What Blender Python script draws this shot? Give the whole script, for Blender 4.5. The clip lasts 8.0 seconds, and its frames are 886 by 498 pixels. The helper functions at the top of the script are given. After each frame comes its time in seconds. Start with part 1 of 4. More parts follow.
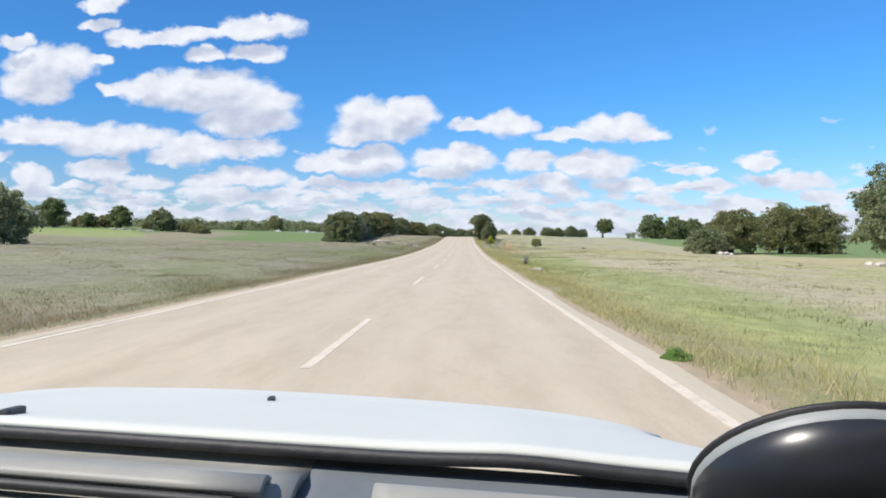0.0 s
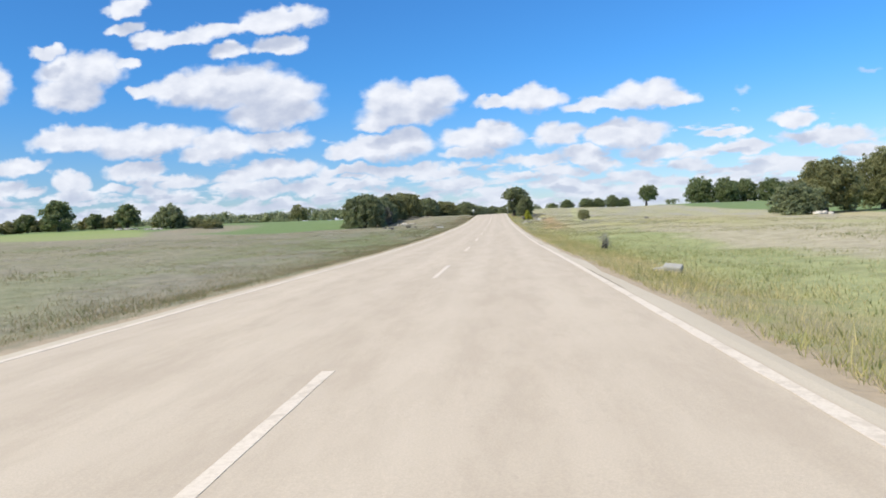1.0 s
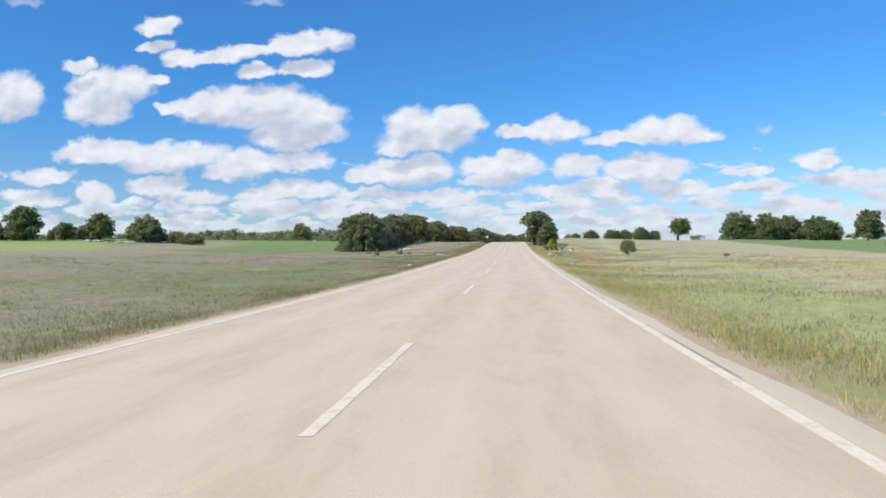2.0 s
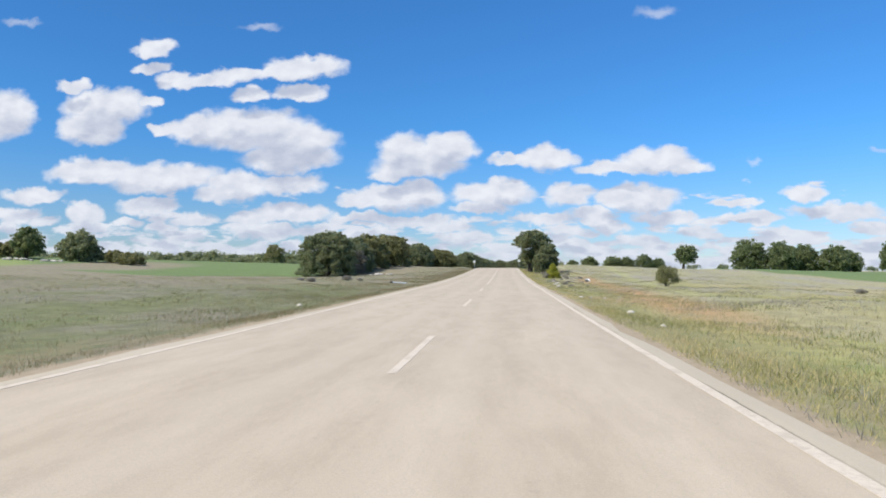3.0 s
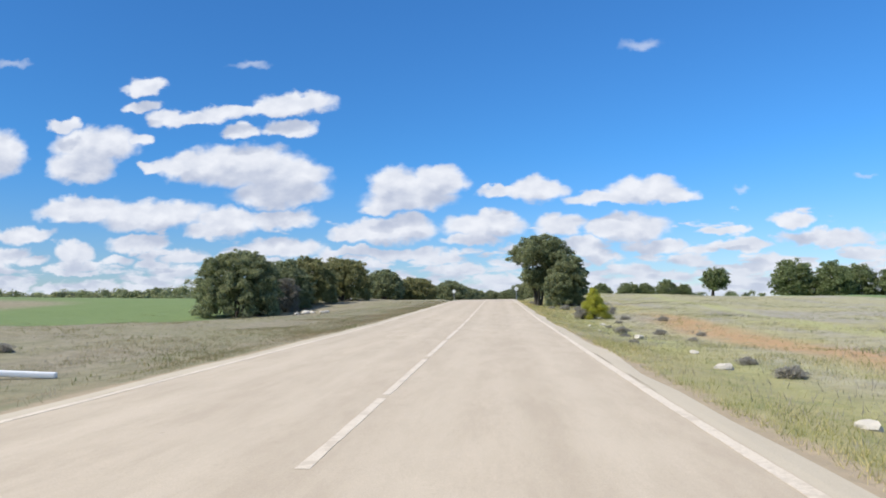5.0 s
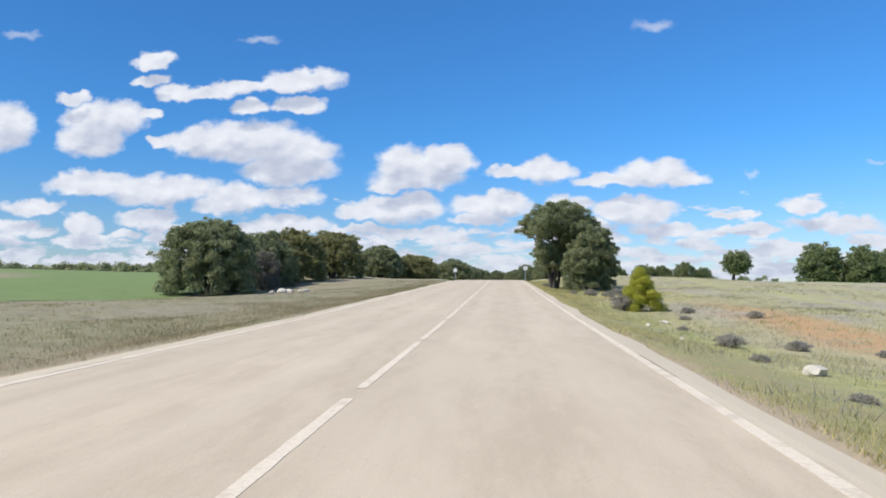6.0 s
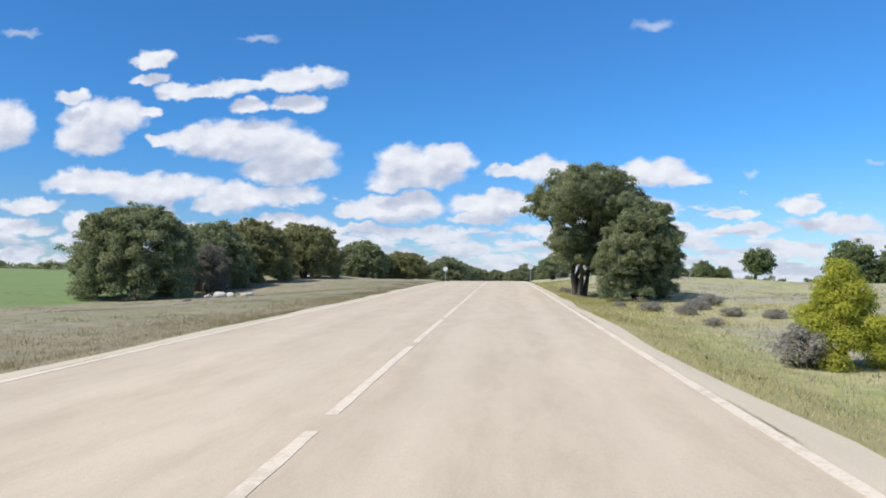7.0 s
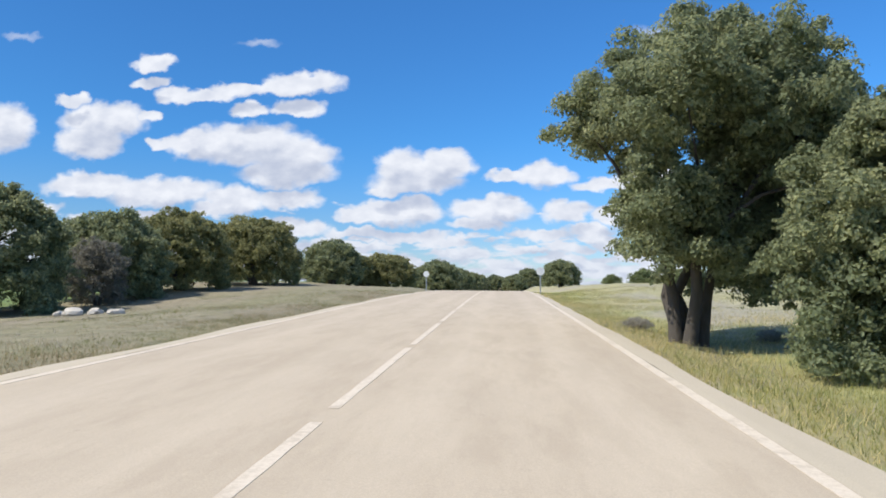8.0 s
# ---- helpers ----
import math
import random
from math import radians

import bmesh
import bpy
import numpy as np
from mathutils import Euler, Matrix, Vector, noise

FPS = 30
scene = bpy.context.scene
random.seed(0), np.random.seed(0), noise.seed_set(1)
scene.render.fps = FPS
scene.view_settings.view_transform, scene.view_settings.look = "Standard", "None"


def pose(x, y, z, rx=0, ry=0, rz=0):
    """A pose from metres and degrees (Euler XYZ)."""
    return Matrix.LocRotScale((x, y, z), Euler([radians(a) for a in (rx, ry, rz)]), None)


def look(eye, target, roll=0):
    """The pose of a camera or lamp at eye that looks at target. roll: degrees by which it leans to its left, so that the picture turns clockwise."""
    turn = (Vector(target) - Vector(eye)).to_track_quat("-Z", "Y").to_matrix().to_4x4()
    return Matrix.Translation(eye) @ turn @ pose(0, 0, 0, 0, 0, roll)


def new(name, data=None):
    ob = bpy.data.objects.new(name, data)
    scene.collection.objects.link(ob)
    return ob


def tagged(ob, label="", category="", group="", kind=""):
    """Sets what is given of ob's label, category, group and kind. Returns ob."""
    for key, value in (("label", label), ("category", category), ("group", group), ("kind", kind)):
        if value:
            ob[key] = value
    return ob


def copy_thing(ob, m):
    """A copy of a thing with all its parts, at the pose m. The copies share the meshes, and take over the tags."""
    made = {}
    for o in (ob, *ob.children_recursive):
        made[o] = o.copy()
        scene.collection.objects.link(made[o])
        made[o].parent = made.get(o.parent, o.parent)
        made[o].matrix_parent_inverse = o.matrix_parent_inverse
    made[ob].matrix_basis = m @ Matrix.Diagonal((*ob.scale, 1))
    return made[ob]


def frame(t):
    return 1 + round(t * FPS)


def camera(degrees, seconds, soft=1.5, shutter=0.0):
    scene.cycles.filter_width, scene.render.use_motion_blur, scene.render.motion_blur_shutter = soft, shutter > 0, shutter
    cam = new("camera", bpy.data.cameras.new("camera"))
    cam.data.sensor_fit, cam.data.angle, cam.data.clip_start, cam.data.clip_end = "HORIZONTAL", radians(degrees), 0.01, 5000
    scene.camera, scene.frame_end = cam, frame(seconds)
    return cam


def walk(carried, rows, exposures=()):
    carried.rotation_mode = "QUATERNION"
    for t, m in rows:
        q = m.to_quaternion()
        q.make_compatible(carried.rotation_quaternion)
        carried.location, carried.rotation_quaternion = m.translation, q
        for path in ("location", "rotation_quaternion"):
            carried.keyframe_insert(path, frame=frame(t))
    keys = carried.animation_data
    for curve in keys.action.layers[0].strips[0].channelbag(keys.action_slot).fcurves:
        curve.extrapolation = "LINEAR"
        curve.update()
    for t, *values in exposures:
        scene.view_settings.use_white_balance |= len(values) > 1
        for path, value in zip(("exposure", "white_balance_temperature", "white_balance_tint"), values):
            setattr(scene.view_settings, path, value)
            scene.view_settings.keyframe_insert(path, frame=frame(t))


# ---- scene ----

# ---- camera ----
cam = camera(64.5, 8.0, soft=1.8)
ROWS = [
    (0.0, 0.14, 1.24, 1.02, 1.81, -0.98, -0.34),
    (0.5, 0.00, 9.95, 0.92, 3.48, -2.15, 0.77),
    (1.0, 0.10, 18.59, 0.81, 4.49, -2.51, 3.33),
    (1.5, 0.05, 29.05, 0.73, 5.69, 0.03, 1.32),
    (1.7, 0.00, 34.23, 0.68, 6.00, -0.87, 1.03),
    (2.8, 0.00, 56.98, 0.52, 5.05, 2.22, -0.07),
    (3.0, -0.05, 62.53, 0.50, 5.07, 1.80, -0.11),
    (3.5, -0.04, 72.10, 0.52, 5.04, 1.94, 0.08),
    (4.0, 0.00, 82.34, 0.56, 5.20, 1.87, 0.23),
    (4.5, -0.05, 92.57, 0.63, 4.58, 2.97, 2.92),
    (4.7, 0.00, 97.40, 0.68, 4.45, 4.80, 2.12),
    (5.8, 0.10, 111.69, 0.71, 4.91, 2.80, -0.24),
    (6.0, 0.07, 114.18, 0.76, 4.94, 2.77, -0.14),
    (6.5, 0.07, 121.45, 0.84, 4.91, 2.74, -0.22),
    (7.0, 0.01, 129.87, 0.99, 4.87, 2.71, -0.25),
    (7.5, 0.10, 139.00, 1.20, 4.91, 2.98, 0.12),
    (7.8, 0.13, 144.82, 1.32, 4.85, 3.01, -0.21),
    (8.0, 0.08, 148.67, 1.39, 4.81, 3.09, -0.46),
]
walk(cam, [(t, pose(x, y, z, 90 + p, r, w)) for t, x, y, z, w, p, r in ROWS],
     exposures=[(0.0, 0.31), (1.0, 0.31), (2.8, 0.19), (4.5, 0.24), (6.2, 0.22), (8.0, 0.27)])

# ---- light ----
SUN_EL, SUN_AZ = radians(53), radians(-113)      # azimuth from the road's direction, clockwise
to_sun = Vector((math.sin(SUN_AZ) * math.cos(SUN_EL), math.cos(SUN_AZ) * math.cos(SUN_EL), math.sin(SUN_EL)))
sun = new("sun", bpy.data.lights.new("sun", "SUN"))
sun.data.energy, sun.data.angle, sun.data.color = 4.8, radians(0.53), (1.0, 0.935, 0.85)
sun.matrix_world = look((0, 0, 50), Vector((0, 0, 50)) - to_sun)

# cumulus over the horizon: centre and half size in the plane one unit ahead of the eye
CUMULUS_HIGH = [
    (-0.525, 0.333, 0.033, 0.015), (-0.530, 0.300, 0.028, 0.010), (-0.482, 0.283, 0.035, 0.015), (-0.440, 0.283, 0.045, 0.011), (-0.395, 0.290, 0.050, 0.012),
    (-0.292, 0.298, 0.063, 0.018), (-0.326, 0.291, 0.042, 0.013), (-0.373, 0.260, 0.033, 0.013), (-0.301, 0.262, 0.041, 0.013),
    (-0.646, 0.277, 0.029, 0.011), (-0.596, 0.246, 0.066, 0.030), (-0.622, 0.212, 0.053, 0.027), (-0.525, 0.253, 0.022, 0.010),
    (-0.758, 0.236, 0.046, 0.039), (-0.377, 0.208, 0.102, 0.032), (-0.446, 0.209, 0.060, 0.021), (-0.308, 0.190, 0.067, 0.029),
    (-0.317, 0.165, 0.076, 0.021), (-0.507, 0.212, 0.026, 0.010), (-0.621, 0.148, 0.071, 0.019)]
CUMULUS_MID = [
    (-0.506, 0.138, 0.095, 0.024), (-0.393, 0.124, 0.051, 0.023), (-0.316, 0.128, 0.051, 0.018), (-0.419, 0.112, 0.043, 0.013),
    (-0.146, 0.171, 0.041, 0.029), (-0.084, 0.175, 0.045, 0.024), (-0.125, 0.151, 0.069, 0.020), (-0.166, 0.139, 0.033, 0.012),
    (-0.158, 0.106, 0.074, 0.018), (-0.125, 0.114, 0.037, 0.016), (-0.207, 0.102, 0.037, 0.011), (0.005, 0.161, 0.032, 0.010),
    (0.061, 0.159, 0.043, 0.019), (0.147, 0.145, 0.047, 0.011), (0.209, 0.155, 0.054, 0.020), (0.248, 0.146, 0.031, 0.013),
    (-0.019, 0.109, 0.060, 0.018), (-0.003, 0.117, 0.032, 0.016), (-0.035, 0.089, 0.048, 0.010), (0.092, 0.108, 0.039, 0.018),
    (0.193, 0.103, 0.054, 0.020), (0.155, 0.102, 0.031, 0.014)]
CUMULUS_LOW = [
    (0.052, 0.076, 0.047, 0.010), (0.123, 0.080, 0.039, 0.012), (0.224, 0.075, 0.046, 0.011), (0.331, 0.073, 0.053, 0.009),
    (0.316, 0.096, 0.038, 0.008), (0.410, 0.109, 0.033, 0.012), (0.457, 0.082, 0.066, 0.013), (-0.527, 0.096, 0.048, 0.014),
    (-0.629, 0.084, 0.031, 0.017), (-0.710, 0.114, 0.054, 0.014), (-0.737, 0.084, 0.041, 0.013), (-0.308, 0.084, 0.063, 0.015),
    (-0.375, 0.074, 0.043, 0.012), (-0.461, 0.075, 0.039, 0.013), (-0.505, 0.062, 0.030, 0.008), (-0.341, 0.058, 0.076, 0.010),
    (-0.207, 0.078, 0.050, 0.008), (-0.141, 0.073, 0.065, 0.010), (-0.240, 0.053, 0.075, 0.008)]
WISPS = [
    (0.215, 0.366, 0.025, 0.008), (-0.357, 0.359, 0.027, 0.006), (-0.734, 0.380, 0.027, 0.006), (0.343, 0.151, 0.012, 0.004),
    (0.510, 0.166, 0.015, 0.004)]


def link(nt, a, b):
    nt.links.new(a, b)


def node(nt, kind, **props):
    n = nt.nodes.new(kind)
    for k, v in props.items():
        if k == "operation":
            n.operation = v
        elif k == "blend_type":
            n.blend_type = v
        elif k == "data_type":
            n.data_type = v
    return n


def sock(nt, s, v):
    if isinstance(v, bpy.types.NodeSocket):
        nt.links.new(v, s)
    elif v is not None:
        s.default_value = v


def mth(nt, op, a, b=None, c=None, clamp=False):
    n = nt.nodes.new("ShaderNodeMath")
    n.operation, n.use_clamp = op, clamp
    for s, v in zip(n.inputs, (a, b, c)):
        sock(nt, s, v)
    return n.outputs[0]


def vec(nt, op, a, b=None, c=None):
    n = nt.nodes.new("ShaderNodeVectorMath")
    n.operation = op
    for s, v in zip(n.inputs, (a, b, c)):
        sock(nt, s, v)
    return n.outputs["Value"] if op in ("DOT_PRODUCT", "LENGTH") else n.outputs[0]


def ramp(nt, v, a, b, lo=0.0, hi=1.0):
    n = nt.nodes.new("ShaderNodeMapRange")
    n.interpolation_type = "SMOOTHSTEP"
    sock(nt, n.inputs[0], v)
    for i, x in enumerate((a, b, lo, hi)):
        sock(nt, n.inputs[1 + i], x)
    return n.outputs[0]


def mix(nt, f, a, b, blend="MIX"):
    n = nt.nodes.new("ShaderNodeMix")
    n.data_type, n.blend_type = "RGBA", blend
    sock(nt, n.inputs[0], f)
    for s, v in ((n.inputs[6], a), (n.inputs[7], b)):
        sock(nt, s, (*v, 1) if isinstance(v, tuple) and len(v) == 3 else v)
    return n.outputs[2]


def noise_tex(nt, v, scale, detail=4.0, rough=0.55, distortion=0.0):
    n = nt.nodes.new("ShaderNodeTexNoise")
    sock(nt, n.inputs["Vector"], v)
    n.inputs["Scale"].default_value, n.inputs["Detail"].default_value = scale, detail
    n.inputs["Roughness"].default_value, n.inputs["Distortion"].default_value = rough, distortion
    return n.outputs[0]


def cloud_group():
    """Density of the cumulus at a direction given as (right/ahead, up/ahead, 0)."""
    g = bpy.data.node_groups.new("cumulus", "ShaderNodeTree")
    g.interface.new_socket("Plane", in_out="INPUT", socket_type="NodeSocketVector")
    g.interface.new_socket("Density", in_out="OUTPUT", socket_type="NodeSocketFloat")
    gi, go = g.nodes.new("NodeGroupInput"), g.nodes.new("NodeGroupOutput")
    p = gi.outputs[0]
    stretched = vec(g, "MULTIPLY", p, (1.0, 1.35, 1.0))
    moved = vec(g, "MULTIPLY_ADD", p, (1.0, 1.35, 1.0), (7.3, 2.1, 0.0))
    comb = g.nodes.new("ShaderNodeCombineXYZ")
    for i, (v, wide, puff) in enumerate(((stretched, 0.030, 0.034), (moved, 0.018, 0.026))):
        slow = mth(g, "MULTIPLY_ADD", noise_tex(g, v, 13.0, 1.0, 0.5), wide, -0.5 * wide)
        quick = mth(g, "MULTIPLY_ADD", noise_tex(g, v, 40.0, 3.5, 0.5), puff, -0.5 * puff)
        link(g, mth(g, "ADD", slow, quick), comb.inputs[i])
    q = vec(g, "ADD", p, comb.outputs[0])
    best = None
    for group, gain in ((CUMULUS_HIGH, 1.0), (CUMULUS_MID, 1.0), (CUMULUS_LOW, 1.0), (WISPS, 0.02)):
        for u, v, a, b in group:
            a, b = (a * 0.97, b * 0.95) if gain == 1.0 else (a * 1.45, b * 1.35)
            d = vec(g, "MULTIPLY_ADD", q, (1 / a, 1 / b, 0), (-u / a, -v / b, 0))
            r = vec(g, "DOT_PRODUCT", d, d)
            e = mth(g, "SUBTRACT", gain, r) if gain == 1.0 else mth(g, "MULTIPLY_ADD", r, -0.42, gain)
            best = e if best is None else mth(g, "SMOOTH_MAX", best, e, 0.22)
    # small heaps in rows over the horizon
    rows = np.random.default_rng(8)
    for i in range(46):
        a = rows.uniform(0.016, 0.042)
        u, v, b = -0.80 + 1.5 * ((i * 0.618034) % 1), rows.uniform(0.018, 0.075), a * rows.uniform(0.20, 0.30)
        d = vec(g, "MULTIPLY_ADD", q, (1 / a, 1 / b, 0), (-u / a, -v / b, 0))
        best = mth(g, "SMOOTH_MAX", best, mth(g, "SUBTRACT", 0.85, vec(g, "DOT_PRODUCT", d, d)), 0.15)
    # flat strata that thicken towards the horizon, and scattered small heaps elsewhere
    sep = g.nodes.new("ShaderNodeSeparateXYZ")
    link(g, q, sep.inputs[0])
    low = noise_tex(g, vec(g, "MULTIPLY", p, (17.0, 54.0, 0.0)), 1.0, 5.0, 0.52, 0.25)
    band = ramp(g, sep.outputs[1], 0.00, 0.12, 0.10, -0.14)
    band = mth(g, "ADD", band, ramp(g, sep.outputs[1], 0.11, 0.20, 0.0, -0.6))
    strata = mth(g, "MULTIPLY", mth(g, "ADD", mth(g, "SUBTRACT", low, 0.50), band), 7.5)
    best = mth(g, "MAXIMUM", best, strata)
    link(g, best, go.inputs[0])
    return g


def make_sky():
    world = bpy.data.worlds.new("sky")
    scene.world = world
    world.use_nodes = True
    nt = world.node_tree
    nt.nodes.clear()
    sky = nt.nodes.new("ShaderNodeTexSky")
    sky.sky_type, sky.sun_disc = "NISHITA", False
    sky.sun_elevation, sky.sun_rotation = SUN_EL, SUN_AZ
    sky.air_density, sky.dust_density, sky.ozone_density = 1.0, 0.1, 3.5
    tc = nt.nodes.new("ShaderNodeTexCoord")
    sep = nt.nodes.new("ShaderNodeSeparateXYZ")
    link(nt, tc.outputs["Generated"], sep.inputs[0])
    ahead = mth(nt, "MAXIMUM", sep.outputs[1], 0.02)
    comb = nt.nodes.new("ShaderNodeCombineXYZ")
    link(nt, mth(nt, "DIVIDE", sep.outputs[0], ahead), comb.inputs[0])
    link(nt, mth(nt, "DIVIDE", sep.outputs[2], ahead), comb.inputs[1])
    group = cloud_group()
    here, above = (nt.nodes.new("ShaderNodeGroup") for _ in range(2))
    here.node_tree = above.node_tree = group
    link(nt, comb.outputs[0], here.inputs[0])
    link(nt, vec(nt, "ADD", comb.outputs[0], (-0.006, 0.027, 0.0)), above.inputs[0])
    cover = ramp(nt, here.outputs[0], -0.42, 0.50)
    # unseen heaps behind and beside, their cover widened to fill the shadows with light
    around = noise_tex(nt, vec(nt, "MULTIPLY", tc.outputs["Generated"], (1.0, 1.0, 2.6)), 3.2, 6.0, 0.55)
    heaps = ramp(nt, around, 0.50, 0.65)
    front = ramp(nt, sep.outputs[1], 0.55, 0.75)
    cover = mth(nt, "ADD", mth(nt, "MULTIPLY", cover, front), mth(nt, "MULTIPLY", heaps, mth(nt, "SUBTRACT", 1.0, front)), clamp=True)
    cover = mth(nt, "MULTIPLY", cover, ramp(nt, sep.outputs[2], -0.01, 0.01))
    shade = mth(nt, "MULTIPLY", ramp(nt, above.outputs[0], 0.0, 1.0), front)
    # billows lit from the upper left
    plane = vec(nt, "MULTIPLY", comb.outputs[0], (1.0, 1.5, 0.0))
    lump = noise_tex(nt, plane, 24.0, 4.0, 0.5)
    lump_up = noise_tex(nt, vec(nt, "ADD", plane, (-0.008, 0.014, 0.0)), 24.0, 4.0, 0.5)
    relief = mth(nt, "MULTIPLY", mth(nt, "SUBTRACT", lump_up, lump), 1.35)
    shade = mth(nt, "ADD", mth(nt, "MULTIPLY_ADD", shade, 0.62, 0.22), mth(nt, "MULTIPLY", relief, front), clamp=True)
    cloud = mix(nt, shade, (0.735, 0.760, 0.820), (0.432, 0.482, 0.605))
    cloud = mix(nt, ramp(nt, sep.outputs[2], 0.10, 0.02, 0.0, 0.32), cloud, (0.50, 0.57, 0.68))
    tint = mix(nt, ramp(nt, sep.outputs[2], -0.02, 0.22), (0.074, 0.088, 0.116), (0.040, 0.095, 0.144))
    clear = mix(nt, 1.0, sky.outputs[0], tint, "MULTIPLY")
    # clear sky scaled down on the sun's side and slightly up on the other
    even = ramp(nt, sep.outputs[0], -0.75, 0.45, 0.76, 1.06)
    clear = vec(nt, "SCALE", clear)
    link(nt, even, clear.node.inputs["Scale"])
    col = mix(nt, cover, clear, cloud)
    bg = nt.nodes.new("ShaderNodeBackground")
    link(nt, col, bg.inputs[0])
    bg.inputs[1].default_value = 1.0
    o = nt.nodes.new("ShaderNodeOutputWorld")
    link(nt, bg.outputs[0], o.inputs[0])


make_sky()

# ---- materials ----
def material(name, rough=0.9):
    m = bpy.data.materials.new(name)
    m.use_nodes = True
    nt = m.node_tree
    bsdf = nt.nodes["Principled BSDF"]
    bsdf.inputs["Roughness"].default_value = rough
    return m, nt, bsdf


def position(nt):
    return nt.nodes.new("ShaderNodeNewGeometry").outputs["Position"]


def bump(nt, bsdf, height, strength=0.4, dist=0.02):
    b = nt.nodes.new("ShaderNodeBump")
    b.inputs["Strength"].default_value, b.inputs["Distance"].default_value = strength, dist
    link(nt, height, b.inputs["Height"])
    link(nt, b.outputs[0], bsdf.inputs["Normal"])


def ground_material():
    m, nt, bsdf = material("meadow_soil", 0.95)
    p = position(nt)
    sep = nt.nodes.new("ShaderNodeSeparateXYZ")
    link(nt, p, sep.inputs[0])
    x, y = sep.outputs[0], sep.outputs[1]
    big = noise_tex(nt, vec(nt, "MULTIPLY", p, (1.0, 0.45, 0.0)), 0.06, 4.0)
    mid = noise_tex(nt, vec(nt, "MULTIPLY", p, (1.0, 0.5, 0.0)), 0.45, 5.0, 0.6)
    fine = noise_tex(nt, p, 6.0, 6.0, 0.7)
    streak = noise_tex(nt, vec(nt, "MULTIPLY", p, (0.20, 0.06, 0.0)), 1.0, 5.0, 0.65)
    dry = mix(nt, mid, (0.225, 0.195, 0.125), (0.370, 0.325, 0.220))
    lush = mix(nt, mid, (0.150, 0.178, 0.058), (0.280, 0.295, 0.110))
    col = mix(nt, ramp(nt, streak, 0.42, 0.60), dry, lush)
    clump = noise_tex(nt, vec(nt, "MULTIPLY", p, (1.0, 0.7, 0.0)), 1.6, 6.0, 0.7)
    col = mix(nt, ramp(nt, clump, 0.46, 0.64, 0.0, 0.5), col, (0.140, 0.142, 0.075))
    pale = noise_tex(nt, vec(nt, "MULTIPLY", p, (0.6, 0.22, 0.0)), 0.5, 5.0, 0.65)
    col = mix(nt, ramp(nt, pale, 0.52, 0.70, 0.0, 0.6), col, (0.420, 0.365, 0.265))
    # the left-hand meadow is browner and rougher
    edge_l = mth(nt, "ADD", x, mth(nt, "ADD", mth(nt, "MULTIPLY_ADD", big, 16.0, -8.0), mth(nt, "MULTIPLY_ADD", mid, 6.0, -3.0)))
    rough = ramp(nt, clump, 0.36, 0.64)
    olive = mix(nt, rough, (0.105, 0.125, 0.044), (0.190, 0.205, 0.080))
    heath = mix(nt, rough, (0.152, 0.139, 0.078), (0.257, 0.233, 0.136))
    wild = mix(nt, ramp(nt, edge_l, -13.0, -21.0), olive, heath)
    wild = mix(nt, ramp(nt, pale, 0.54, 0.66, 0.0, 0.45), wild, (0.308, 0.288, 0.178))
    wild = mix(nt, ramp(nt, y, 68.0, 36.0, 0.0, 0.5), wild, mix(nt, rough, (0.228, 0.215, 0.136), (0.349, 0.325, 0.223)))
    drift = noise_tex(nt, vec(nt, "MULTIPLY", p, (0.155, 0.070, 0.000)), 1.0, 5.0, 0.62)
    wild = mix(nt, ramp(nt, drift, 0.47, 0.60, 0.0, 0.62), wild, mix(nt, rough, (0.160, 0.138, 0.105), (0.276, 0.240, 0.191)))
    wild = mix(nt, ramp(nt, drift, 0.47, 0.36, 0.0, 0.65), wild, (0.130, 0.158, 0.058))
    wild = mix(nt, ramp(nt, y, 95.0, 118.0, 0.0, 0.58), wild, mix(nt, rough, (0.210, 0.176, 0.116), (0.345, 0.292, 0.205)))
    fringe = mth(nt, "MULTIPLY", ramp(nt, edge_l, -9.0, -5.5), ramp(nt, clump, 0.40, 0.60))
    wild = mix(nt, mth(nt, "MULTIPLY", fringe, 0.6), wild, (0.262, 0.190, 0.120))
    col = mix(nt, mth(nt, "MULTIPLY", ramp(nt, x, -4.3, -5.6), 0.88), col, wild)
    # bands along the road on the right: green bank, grey dry weeds, yellowish grass, pale stubble
    off = mth(nt, "ADD", x, mth(nt, "ADD", mth(nt, "MULTIPLY_ADD", big, 9.0, -4.5), mth(nt, "MULTIPLY_ADD", mid, 5.0, -2.5)))
    tone = ramp(nt, clump, 0.36, 0.64)
    bank = mix(nt, tone, (0.228, 0.266, 0.083), (0.438, 0.443, 0.154))
    weeds = mix(nt, tone, (0.302, 0.278, 0.150), (0.457, 0.409, 0.228))
    gold = mix(nt, tone, (0.294, 0.277, 0.099), (0.450, 0.413, 0.171))
    stubble = mix(nt, tone, (0.340, 0.295, 0.153), (0.500, 0.433, 0.232))
    bank = mix(nt, mth(nt, "MULTIPLY", ramp(nt, x, 5.0, 2.8), ramp(nt, clump, 0.36, 0.56, 0.3, 0.9)), bank, (0.300, 0.250, 0.130))
    right = mix(nt, ramp(nt, off, 4.0, 5.4), bank, weeds)
    right = mix(nt, ramp(nt, off, 7.6, 9.2), right, gold)
    right = mix(nt, ramp(nt, off, 13.0, 18.0), right, stubble)
    green_patch = noise_tex(nt, vec(nt, "MULTIPLY", p, (0.11, 0.07, 0.0)), 1.0, 4.0, 0.6)
    right = mix(nt, ramp(nt, green_patch, 0.50, 0.62, 0.0, 0.45), right, gold)
